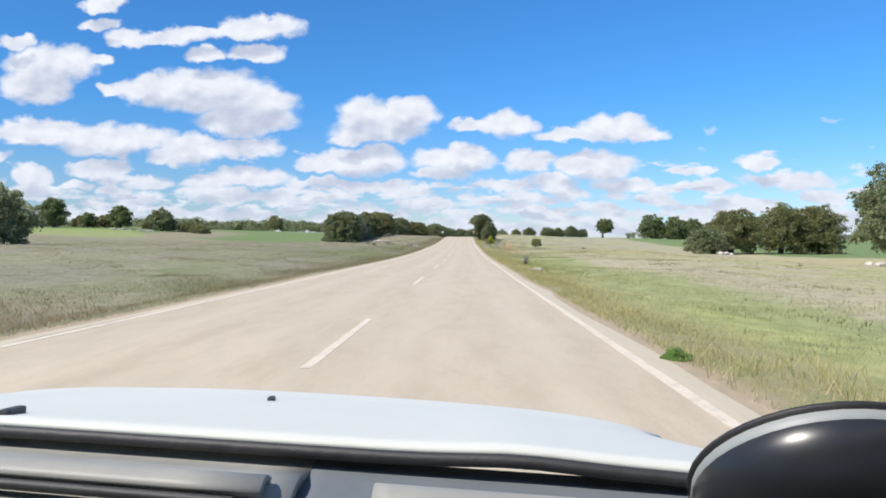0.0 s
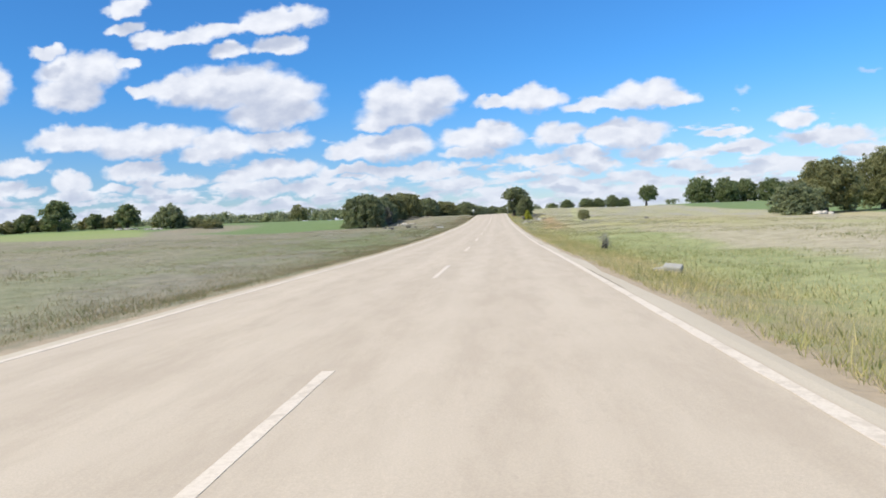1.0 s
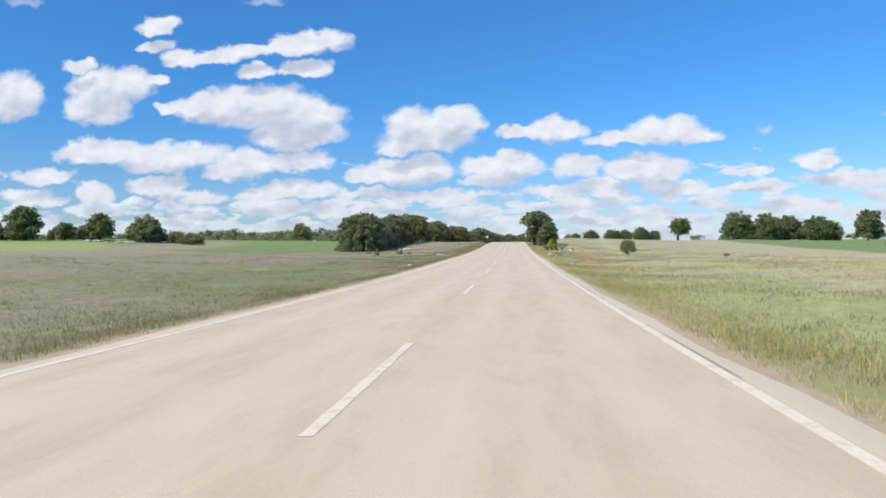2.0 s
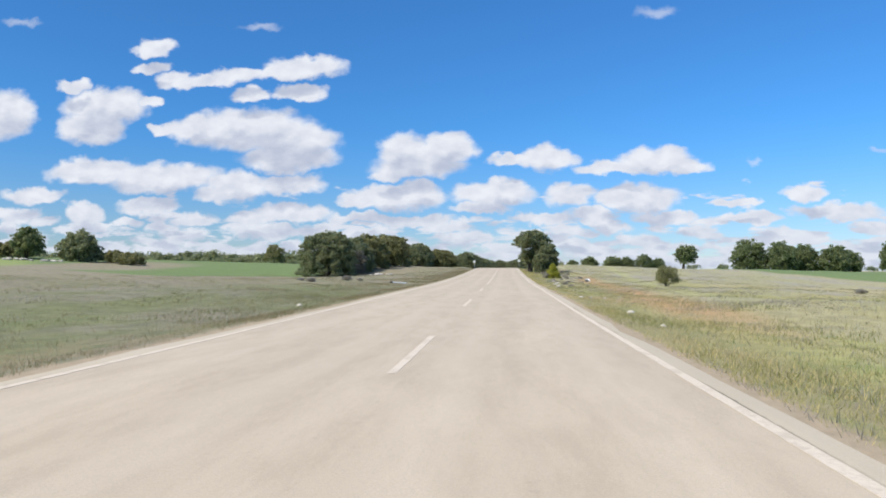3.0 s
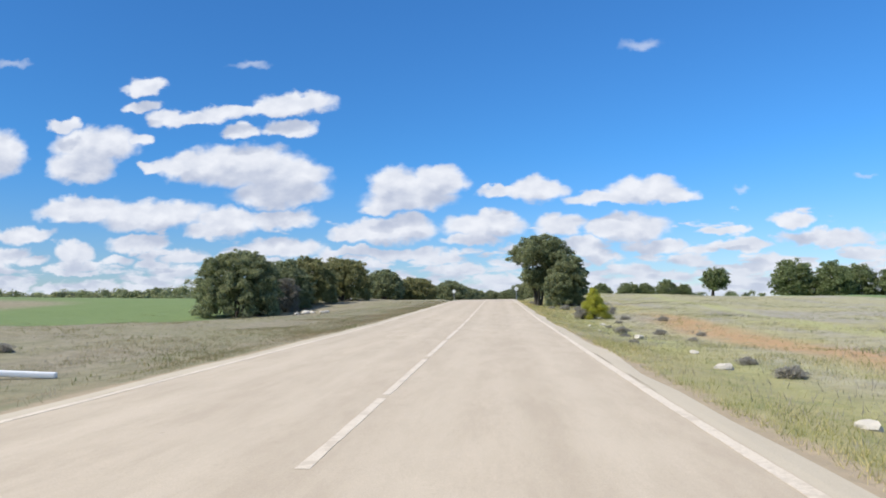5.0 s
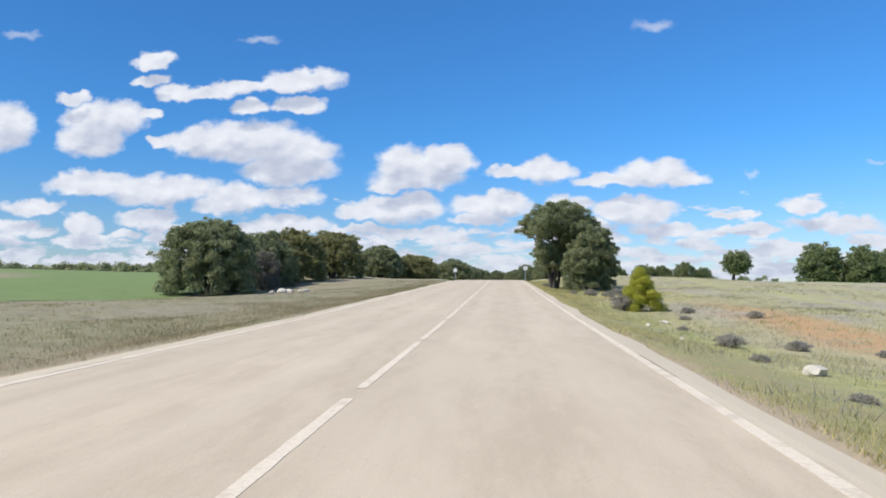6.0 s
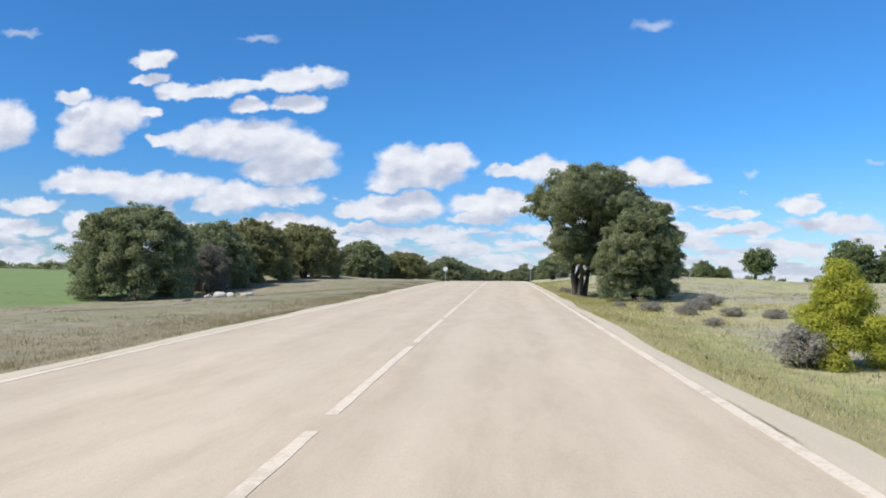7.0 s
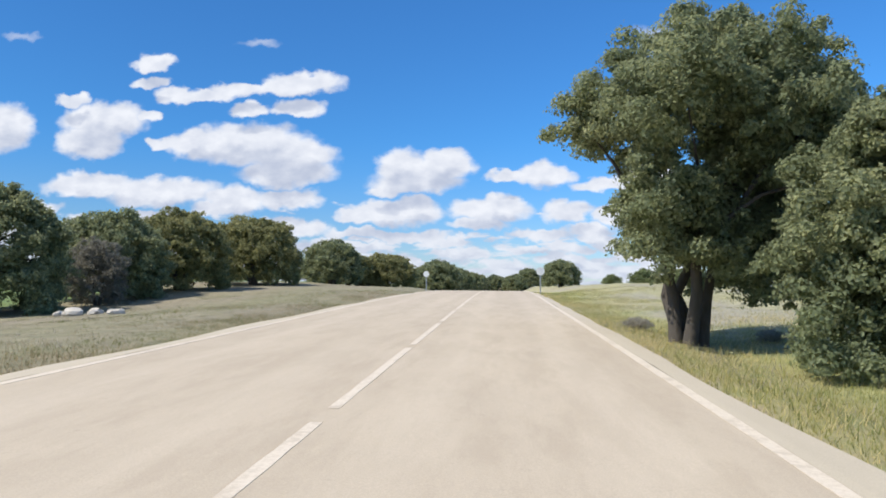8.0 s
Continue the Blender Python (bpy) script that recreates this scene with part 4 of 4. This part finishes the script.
for x, y, size in ((3.15, 105.2, 0.26), (3.4, 99.0, 0.11), (4.12, 123.8, 0.26), (3.2, 81.2, 0.14), (2.7, 88.6, 0.13), (5.6, 99.0, 0.07), (3.2, 109.3, 0.15), (3.65, 114.6, 0.20), (4.1, 118.0, 0.15),
                   (4.0, 133.8, 0.13), (3.7, 129.0, 0.10), (4.8, 135.5, 0.20), (5.9, 96.0, 0.10), (3.1, 77.0, 0.09), (-6.6, 84.5, 0.14), (3.6, 64.0, 0.10),
                   (3.25, 90.3, 0.09), (3.6, 89.2, 0.06), (3.9, 91.0, 0.10), (3.05, 88.3, 0.06), (4.2, 89.6, 0.07), (3.5, 92.2, 0.05), (4.6, 91.8, 0.08), (3.8, 87.4, 0.06)):
    stone(x, y, size * 0.78, x * 3 + y)
g = np.random.default_rng(3)
for cx, cy, n, sp in ((38.0, 64.0, 12, 2.6), (-91.0, 192.0, 22, 8.0), (37.0, 102.0, 6, 2.5), (-21.5, 184.0, 6, 2.0)):
    for i in range(n):
        stone(cx + g.normal(0, sp * 0.5), cy + g.normal(0, 0.7), g.uniform(0.25, 0.6), g.uniform(0, 6), "pale fieldstone in a heap at the field edge", "heap of fieldstones")


def box(bm, sx, sy, sz, m=Matrix(), bevel=0.01):
    ret = bmesh.ops.create_cube(bm, size=1.0, matrix=m @ Matrix.Diagonal((sx, sy, sz, 1)))
    edges = list({e for v in ret["verts"] for e in v.link_edges})
    if bevel:
        bmesh.ops.bevel(bm, geom=edges, offset=bevel, segments=2, affect="EDGES", profile=0.6)


# slab in the bank
bm = bmesh.new()
box(bm, 0.44, 0.34, 0.12, pose(0, 0, 0.03, 6, -5), 0.03)
box(bm, 0.26, 0.26, 0.10, pose(0.05, 0.26, 0.0, -8, 4), 0.03)
slab = part("concrete_slab", bm, OLD_CONCRETE, None)
slab.matrix_world = Matrix.Translation(on_land(3.35, 32.2, -0.05)) @ pose(0, 0, 0, 0, 0, 70)
tagged(slab, "broken pale concrete slab lying in the road bank", "slab")

# marker plate on a thin post
marker = empty("marker_post", Matrix.Translation(on_land(5.2, 108.0)) @ pose(0, 0, 0, 3, -3, 14), "thin leaning steel post with a black and white marker plate", "post")
bm = bmesh.new()
v, f = tube([(0, 0, -0.25), (0, 0, 0.25), (-0.01, 0, 0.44)], [0.015, 0.014, 0.013], 10)
vs = [bm.verts.new(p) for p in v]
for q in f:
    bm.faces.new([vs[i] for i in q])
part("pole", bm, GALVANISED, marker)
for name, corners, mat, label in (("plate_upper", ((-0.17, 0.085), (0.17, 0.115), (0.16, -0.075)), WHITE_METAL, "white upper half of the plate"),
                                  ("plate_lower", ((-0.174, 0.078), (0.154, -0.082), (-0.16, -0.095)), DARK_PLASTIC, "black lower half of the plate")):
    bm = bmesh.new()
    tip = 1.1 if name == "plate_upper" else -0.2
    front = [bm.verts.new((x, -0.020 + tip * (z + 0.08), 0.49 + 0.8 * z)) for x, z in corners]
    back = [bm.verts.new((x, -0.002 + tip * (z + 0.08), 0.48 + 0.8 * z)) for x, z in corners]
    bm.faces.new(front)
    bm.faces.new(back[::-1])
    for i in range(3):
        bm.faces.new((front[i], back[i], back[(i + 1) % 3], front[(i + 1) % 3]))
    bmesh.ops.recalc_face_normals(bm, faces=bm.faces)
    part(name, bm, mat, marker, label)
bm = bmesh.new()
box(bm, 0.030, 0.020, 0.20, pose(-0.01, 0.010, 0.47), 0.004)
part("bracket", bm, GALVANISED, marker)
bm = bmesh.new()
box(bm, 0.11, 0.06, 0.05, pose(0, 0, 0.16, 0, 20), 0.01)
part("clamp", bm, DARK_PLASTIC, marker, "dark clamp")

# broken delineator lying in the grass
fallen = empty("fallen_delineator", Matrix.Translation(on_land(-8.1, 114.2, -0.10)) @ pose(0, 0, 0, 0, 4, 12), "white plastic delineator post lying in the grass", "post")
bm = bmesh.new()
box(bm, 1.05, 0.13, 0.10, pose(0.22, 0, 0), 0.03)
part("body", bm, WHITE_METAL, fallen)
bm = bmesh.new()
box(bm, 0.20, 0.14, 0.11, pose(-0.38, 0, 0), 0.03)
part("band", bm, DARK_PLASTIC, fallen, "black band")


def sign(x, y, height, size, turn, label):
    ob = empty("road_sign", Matrix.Translation(on_land(x, y)) @ pose(0, 0, 0, 0, 0, turn), label, "road sign", "road signs")
    b = bmesh.new()
    box(b, 0.08, 0.05, height + 0.4, pose(0, 0.05, (height - 0.4) / 2), 0.008)
    part("pole", b, GALVANISED, ob)
    b = bmesh.new()
    bmesh.ops.create_cone(b, cap_ends=True, segments=32, radius1=size / 2, radius2=size / 2, depth=0.02, matrix=pose(0, 0, height - size / 2, 90))
    part("plate", b, WHITE_METAL, ob, "round white plate")
    b = bmesh.new()
    box(b, size * 0.7, 0.03, 0.04, pose(0, 0.03, height - size / 2), 0.005)
    part("bracket", b, GALVANISED, ob)
    return ob


sign(2.48, 193.3, 1.75, 0.52, 4, "white round sign plate on a steel post at the verge")
sign(-6.5, 209.4, 1.9, 0.52, -5, "white round sign plate on a steel post at the verge")


# ---- the car from which the walk sets out ----
CAR_PAINT = plain_material("white_car_paint", (0.50, 0.515, 0.475), (0.55, 0.565, 0.52), 2.0, 0.6)
COWL = plain_material("grey_cowl_plastic", (0.200, 0.200, 0.180), (0.330, 0.328, 0.295), 14.0, 0.55, 0.0, 0.003)
SLATE = plain_material("slate_plastic", (0.10, 0.115, 0.13), (0.155, 0.175, 0.19), 14.0, 0.6)
RUBBER = plain_material("black_rubber", (0.012, 0.012, 0.013), (0.030, 0.030, 0.032), 30.0, 0.6)
CUP_RIM = plain_material("grey_soft_plastic", (0.22, 0.24, 0.24), (0.30, 0.32, 0.32), 20.0, 0.5, 0.0, 0.0006)
GLOSS_BLACK = plain_material("glossy_black_plastic", (0.012, 0.013, 0.016), (0.022, 0.024, 0.028), 10.0, 0.30, 0.0, 0.0004)
CABIN = plain_material("dark_cabin_trim", (0.020, 0.021, 0.023), (0.040, 0.041, 0.044), 25.0, 0.8)


def glass_material():
    m, nt, bsdf = material("tinted_car_glass", 0.02)
    bsdf.inputs["Base Color"].default_value = (0.55, 0.62, 0.60, 1)
    bsdf.inputs["Transmission Weight"].default_value = 1.0
    return m


GLASS = glass_material()
CAR_X, CAR_Y, CAR_Z = -0.26, 1.24, -0.04
car = empty("car", pose(CAR_X, CAR_Y, CAR_Z), "white hatchback standing on the asphalt with open windscreen", "car")


def sheet(name, fn, us, vs, mat, parent, label="", thick=0.02):
    """A curved panel with thickness from a function of two parameters."""
    pts = np.array([[fn(u, v) for u in us] for v in vs], float)
    n = pts.shape[0] * pts.shape[1]
    me = mesh_of(name, pts.reshape(-1, 3), grid_faces(len(us), len(vs)), mat)
    ob = part_mesh(name, me, parent, label)
    sol = ob.modifiers.new("thickness", "SOLIDIFY")
    sol.thickness, sol.offset = thick, 0.0
    return ob


def front_y(x):
    return 1.66 - 0.22 * max(0.0, x + 0.3) ** 1.6 - 0.5 * max(0.0, -x - 0.5) ** 2


def rear_y(x):
    return 0.70 - 0.16 * max(0.0, x + 0.1) - 0.05 * max(0.0, -x) ** 2


def bonnet_at(x, s):
    """s: 0 at the windscreen, 1 at the crest, past that down to the grille."""
    yr, yf = rear_y(x), front_y(x)
    side = 0.05 * abs(x / 0.86) ** 8
    if s <= 1:
        return (x, yr + (yf - yr) * s, 0.868 - 0.186 * s ** 1.0 - side + 0.004 * math.exp(-((abs(x) - 0.45) / 0.06) ** 2))
    t = s - 1
    return (x, yf + 0.36 * math.sin(t * 1.5), 0.682 - side - 0.36 * (1 - math.cos(t * 1.5)))


xs = np.linspace(-0.80, 0.80, 41)
sheet("bonnet", bonnet_at, xs, np.concatenate([np.linspace(0.0, 1.0, 14), np.linspace(1.08, 1.7, 8)]), CAR_PAINT, car, "white sloping bonnet", 0.007)
for side in (-1, 1):
    sheet("fender", lambda u, v: (side * (0.80 + 0.06 * math.sin(u * 1.5)), bonnet_at(side * 0.8, v)[1], bonnet_at(side * 0.8, v)[2] * (1 - u) + 0.22 * u - 0.012 * u),
          np.linspace(0.01, 1, 8), np.linspace(0.0, 1.7, 16), CAR_PAINT, car)
    sheet("door", lambda u, v: (side * (0.82 + 0.05 * math.sin(u * 3.0)), 0.60 - v * 2.1, 0.86 * (1 - u) + 0.22 * u), np.linspace(0, 1, 8), np.linspace(0, 1, 6), CAR_PAINT, car)
    sheet("side_window", lambda u, v: (side * (0.80 - 0.16 * u), 0.42 - 0.35 * u - v * (1.75 - 0.3 * u), 0.87 + 0.50 * u), np.linspace(0, 1, 4), np.linspace(0.03, 1, 6), GLASS, car, "tinted side window", 0.005)
    v, f = tube([(side * 0.80, 0.62, 0.84), (side * 0.72, 0.25, 1.16), (side * 0.64, -0.12, 1.38)], [0.045, 0.040, 0.045], 8)
    part_mesh("pillar", mesh_of("pillar", v, f, CAR_PAINT), car)
    v, f = tube([(side * 0.80, -1.50, 0.84), (side * 0.73, -1.42, 1.15), (side * 0.63, -1.22, 1.38)], [0.10, 0.09, 0.06], 8)
    part_mesh("pillar", mesh_of("pillar", v, f, CAR_PAINT), car)
sheet("roof", lambda u, v: (u * 0.68, -0.10 - v * 1.15, 1.415 - 0.03 * u * u - 0.02 * (2 * v - 1) ** 2), np.linspace(-1, 1, 15), np.linspace(0, 1, 10), CAR_PAINT, car)
sheet("tailgate", lambda u, v: (u * (0.82 - 0.10 * max(0, v - 0.6)), -1.50 - 0.10 * math.sin(v * 3), 0.25 + v * 0.62), np.linspace(-1, 1, 11), np.linspace(0, 1, 8), CAR_PAINT, car)
sheet("rear_window", lambda u, v: (u * (0.70 - 0.10 * v), -1.50 + 0.24 * v, 0.90 + 0.46 * v), np.linspace(-1, 1, 5), np.linspace(0, 1, 4), GLASS, car, "tinted rear window", 0.005)
sheet("cabin_floor", lambda u, v: (u * 0.80, 0.60 - v * 2.1, 0.25), np.linspace(-1, 1, 3), np.linspace(0, 1, 3), CABIN, car)
# washer nozzle by the screen; the front wedge stands for a smear-like reflection
for x, s in ((0.021, 0.725), (-0.117, 0.09)):
    px, py, pz = bonnet_at(x, s)
    b = bmesh.new()
    box(b, 0.014, 0.050, 0.010, pose(px, py, pz + 0.006, -8, 0, 12), 0.004)
    part("bonnet_wedge", b, DARK_PLASTIC, car, "small dark wedge on the bonnet")
# the strips between bonnet and windscreen
sheet("cowl", lambda u, v: (u, rear_y(u) + 0.022 - 0.15 * v, 0.849 - 0.010 * v - 0.006 * math.sin(v * 9)), np.linspace(-0.78, 0.26, 24), np.linspace(0, 1, 12), COWL, car, "grey ribbed cowl plastic", 0.010)
sheet("screen_base", lambda u, v: (u, rear_y(u) + 0.022 - 0.15 * v, 0.843 - 0.012 * v), np.linspace(0.25, 0.78, 20), np.linspace(0, 1, 8), SLATE, car, "slate-grey screen base", 0.010)
v, f = tube([(x, rear_y(x) - 0.004, bonnet_at(x, 0.0)[2] - 0.0065) for x in np.linspace(-0.78, 0.72, 48)], [0.0062] * 48, 8)
part_mesh("seal", mesh_of("seal", v, f, RUBBER), car, "black bonnet seal")
for x0, x1 in ((-0.70, 0.24), (0.33, 0.52)):
    arm = sheet("wiper", lambda u, v: (u, rear_y(u) - 0.070 - 0.032 * v, 0.856 + 0.007 * math.sin(v * 3.14)), np.linspace(x0, x1, 14), np.linspace(0, 1, 7), COWL, car, "grey wiper arm resting on the screen base", 0.006)
    part_mesh("wiper_blade", mesh_of("wiper_blade", *tube([(x, rear_y(x) - 0.108, 0.851) for x in np.linspace(x0 + 0.03, x1 - 0.02, 12)], [0.005] * 12, 6), RUBBER), arm)
sheet("dashboard", lambda u, v: (u, rear_y(u) - 0.145 - 0.30 * v, 0.838 - 0.02 * v - 0.10 * v ** 3), np.linspace(-0.78, 0.78, 25), np.linspace(0, 1, 8), CABIN, car, "black dashboard top")
sheet("dash_front", lambda u, v: (u, rear_y(u) - 0.445 - 0.02 * v, 0.713 - 0.40 * v), np.linspace(-0.78, 0.78, 15), np.linspace(0, 1, 5), CABIN, car)


def wheel_at(x, y):
    tyre_bm = bmesh.new()
    prof = [(0.17, -0.085), (0.27, -0.095), (0.298, -0.075), (0.30, 0.0), (0.298, 0.075), (0.27, 0.095), (0.17, 0.085)]
    ring = [[tyre_bm.verts.new((w, math.cos(a) * r, math.sin(a) * r)) for r, w in prof] for a in np.linspace(0, 2 * math.pi, 32, endpoint=False)]
    for i in range(32):
        for k in range(len(prof) - 1):
            tyre_bm.faces.new((ring[i][k], ring[i][k + 1], ring[(i + 1) % 32][k + 1], ring[(i + 1) % 32][k]))
    w = part("wheel", tyre_bm, RUBBER, car, "black tyre")
    w.location = (x, y, 0.30 + 0.02)
    b = bmesh.new()
    bmesh.ops.create_cone(b, cap_ends=True, segments=24, radius1=0.172, radius2=0.172, depth=0.12, matrix=pose(0, 0, 0, 0, 90))
    part("rim", b, GALVANISED, w, "grey steel rim")


for x in (-0.74, 0.74):
    for y in (1.35, -1.05):
        wheel_at(x, y)

# suction mount on the screen
mount = empty("suction_mount", pose(CAR_X + 0.605, CAR_Y + 0.385, CAR_Z + 0.902, -48, 6, 0), "black suction mount with grey rim stuck to the windscreen", "phone mount")


def turned(name, prof, mat, label="", seg=40):
    b = bmesh.new()
    ring = [[b.verts.new((math.cos(a) * r, math.sin(a) * r, z)) for r, z in prof] for a in np.linspace(0, 2 * math.pi, seg, endpoint=False)]
    for i in range(seg):
        for k in range(len(prof) - 1):
            fc = b.faces.new((ring[i][k], ring[(i + 1) % seg][k], ring[(i + 1) % seg][k + 1], ring[i][k + 1]))
            fc.smooth = True
    bmesh.ops.recalc_face_normals(b, faces=b.faces)
    return part(name, b, mat, mount, label)


turned("cup", [(0.001, 0.038), (0.045, 0.037), (0.066, 0.034), (0.0735, 0.028), (0.075, 0.022), (0.072, 0.018)], CUP_RIM, "grey rim of the cup")
turned("lip", [(0.070, 0.033), (0.0755, 0.031), (0.0760, 0.0285), (0.070, 0.026)], RUBBER, "black outer lip")
turned("housing", [(0.0725, 0.0255), (0.0745, 0.022), (0.073, 0.012), (0.068, -0.002), (0.055, -0.010), (0.048, -0.014), (0.048, -0.050), (0.040, -0.056), (0.001, -0.056)], GLOSS_BLACK, "glossy black housing")

# ---- far woods and grass ----
def woods(seed, xs, ys, n, high, label):
    """A belt of far trees as one mass of leaf clumps."""
    g = np.random.default_rng(seed)
    x, y = g.uniform(*xs, n), g.uniform(*ys, n)
    lob = []
    for a, b in zip(x, y):
        h = high * g.uniform(0.6, 1.2)
        z = float(land_z(a, b))
        for _ in range(3):
            lob.append((a + g.normal(0, h * 0.3), b + g.normal(0, h * 0.3), z + h * g.uniform(0.25, 0.75), h * g.uniform(0.28, 0.45)))
    me = crown_mesh(seed, lob, len(lob) * 44, high * 0.17, OAK)
    ob = new("far_woods", me)
    return tagged(ob, label, "woods", kind="stuff")


woods(101, (-620, -60), (640, 720), 520, 11.0, "dark belt of far oak woods on the horizon")
woods(102, (-420, -110), (440, 490), 230, 3.4, "scattered far oaks along a field edge")
woods(103, (150, 700), (560, 700), 120, 6.0, "dark belt of far oak woods on the horizon")
woods(104, (-70, 60), (760, 820), 60, 8.0, "dark belt of far oak woods on the horizon")


def blades(name, seed, n, place, height, width, mat, label):
    """Grass as single bent blades in tufts, from a function that gives the tufts' places."""
    g = np.random.default_rng(seed)
    x, y, k = place(g, n)
    per = 7
    x, y, k = (np.repeat(v, per) for v in (x, y, k))
    m = len(x)
    s = 0.09 * k
    x, y = x + g.normal(0, 1, m) * s, y + g.normal(0, 1, m) * s
    x = np.where(x > X_MID, np.maximum(x, X_RIGHT + 0.38 + 0.14 * g.random(m)), np.minimum(x, X_LEFT - 0.42 - 0.14 * g.random(m)))
    z = land_z(x, y) - 0.03
    h = height * k * g.uniform(0.5, 1.3, m)
    a = g.uniform(0, 2 * math.pi, m)
    w = width * g.uniform(0.6, 1.4, m) * k
    lean = h * g.uniform(0.2, 1.1, m)
    b = a + math.pi / 2 + g.normal(0, 0.5, m)
    p0 = np.stack([x - np.cos(a) * w, y - np.sin(a) * w, z], 1)
    p1 = np.stack([x + np.cos(a) * w, y + np.sin(a) * w, z], 1)
    p2 = np.stack([x + np.cos(b) * lean, y + np.sin(b) * lean, z + h], 1)
    v = np.stack([p0, p1, p2], 1).reshape(-1, 3)
    ob = new(name, mesh_of(name, v, np.arange(3 * m).reshape(-1, 3), mat, False))
    return tagged(ob, label, "grass", kind="stuff")


def beside(side, mean, reach, near=0.55, y0=-12.0, y1=205.0):
    def place(g, n):
        d = near + np.minimum(g.exponential(mean, n), reach) + 0.25 * g.random(n)
        x = X_LEFT - d if side < 0 else X_RIGHT + d
        y = g.uniform(y0, y1, n)
        patch = 0.75 + 0.35 * np.sin(0.35 * y + 0.8 * np.sin(0.11 * y + x)) * np.sin(0.7 * x + 0.3 * y)
        return x, y, np.clip(patch, 0.35, 1.2)
    return place


blades("verge_grass", 201, 34000, beside(-1, 2.4, 14, 0.40), 0.105, 0.0055, RUSSET, "dry brownish grass along the road's edge")
blades("verge_grass", 202, 34000, beside(1, 1.6, 12, 0.28), 0.105, 0.0055, STRAW, "dry yellowish grass along the road's edge")
blades("meadow_grass", 203, 34000, beside(-1, 13, 55, 0.8), 0.11, 0.007, HEATH, "thin grey-green meadow grass")
blades("meadow_grass", 204, 38000, beside(1, 10, 55, 0.7), 0.11, 0.007, BLADES, "green meadow grass with dry stalks")


def clusters(n_c, xs, ys, spread):
    def place(g, n):
        cx, cy = g.uniform(*xs, n_c), g.uniform(*ys, n_c)
        i = g.integers(0, n_c, n)
        return cx[i] + g.normal(0, spread, n), cy[i] + g.normal(0, spread * 1.3, n), g.uniform(0.5, 1.3, n)
    return place


blades("verge_tufts", 221, 8000, clusters(520, (-9.5, -5.3), (-8, 205), 0.46), 0.115, 0.0042, RUSSET, "tall dry tufts of grass along the road's edge")
blades("verge_tufts", 223, 2600, clusters(120, (2.9, 9.0), (148, 170), 0.5), 0.14, 0.005, STRAW, "tall dry grass under the roadside oaks")
blades("verge_tufts", 225, 4500, clusters(240, (2.6, 7.0), (-8, 62), 0.40), 0.105, 0.0038, BLADES, "olive tufts of grass along the road's edge")
blades("verge_tufts", 222, 2000, clusters(110, (2.3, 3.6), (-8, 62), 0.28), 0.165, 0.0040, STRAW, "tall yellowish tufts of grass along the road's edge")
blades("verge_tufts", 224, 8000, clusters(420, (2.4, 6.4), (58, 205), 0.36), 0.105, 0.0038, BLADES, "olive tufts of grass along the road's edge")
blades("dry_weeds", 231, 9000, clusters(330, (2.8, 13.0), (56, 165), 0.65), 0.115, 0.0042, DRY, "grey dried weeds in the grass of the bank")
blades("dry_weeds", 232, 4500, clusters(330, (-34.0, -6.0), (-8, 180), 0.75), 0.13, 0.0046, DRY, "grey dried weeds scattered in the meadow")
blades("meadow_weeds", 211, 14000, clusters(1100, (-48, -5.6), (-8, 205), 0.65), 0.085, 0.011, WEEDS, "dark weed clumps scattered in the meadow")
blades("meadow_weeds", 212, 7000, clusters(600, (2.9, 34), (-8, 200), 0.60), 0.085, 0.011, WEEDS, "dark weed clumps scattered in the meadow")
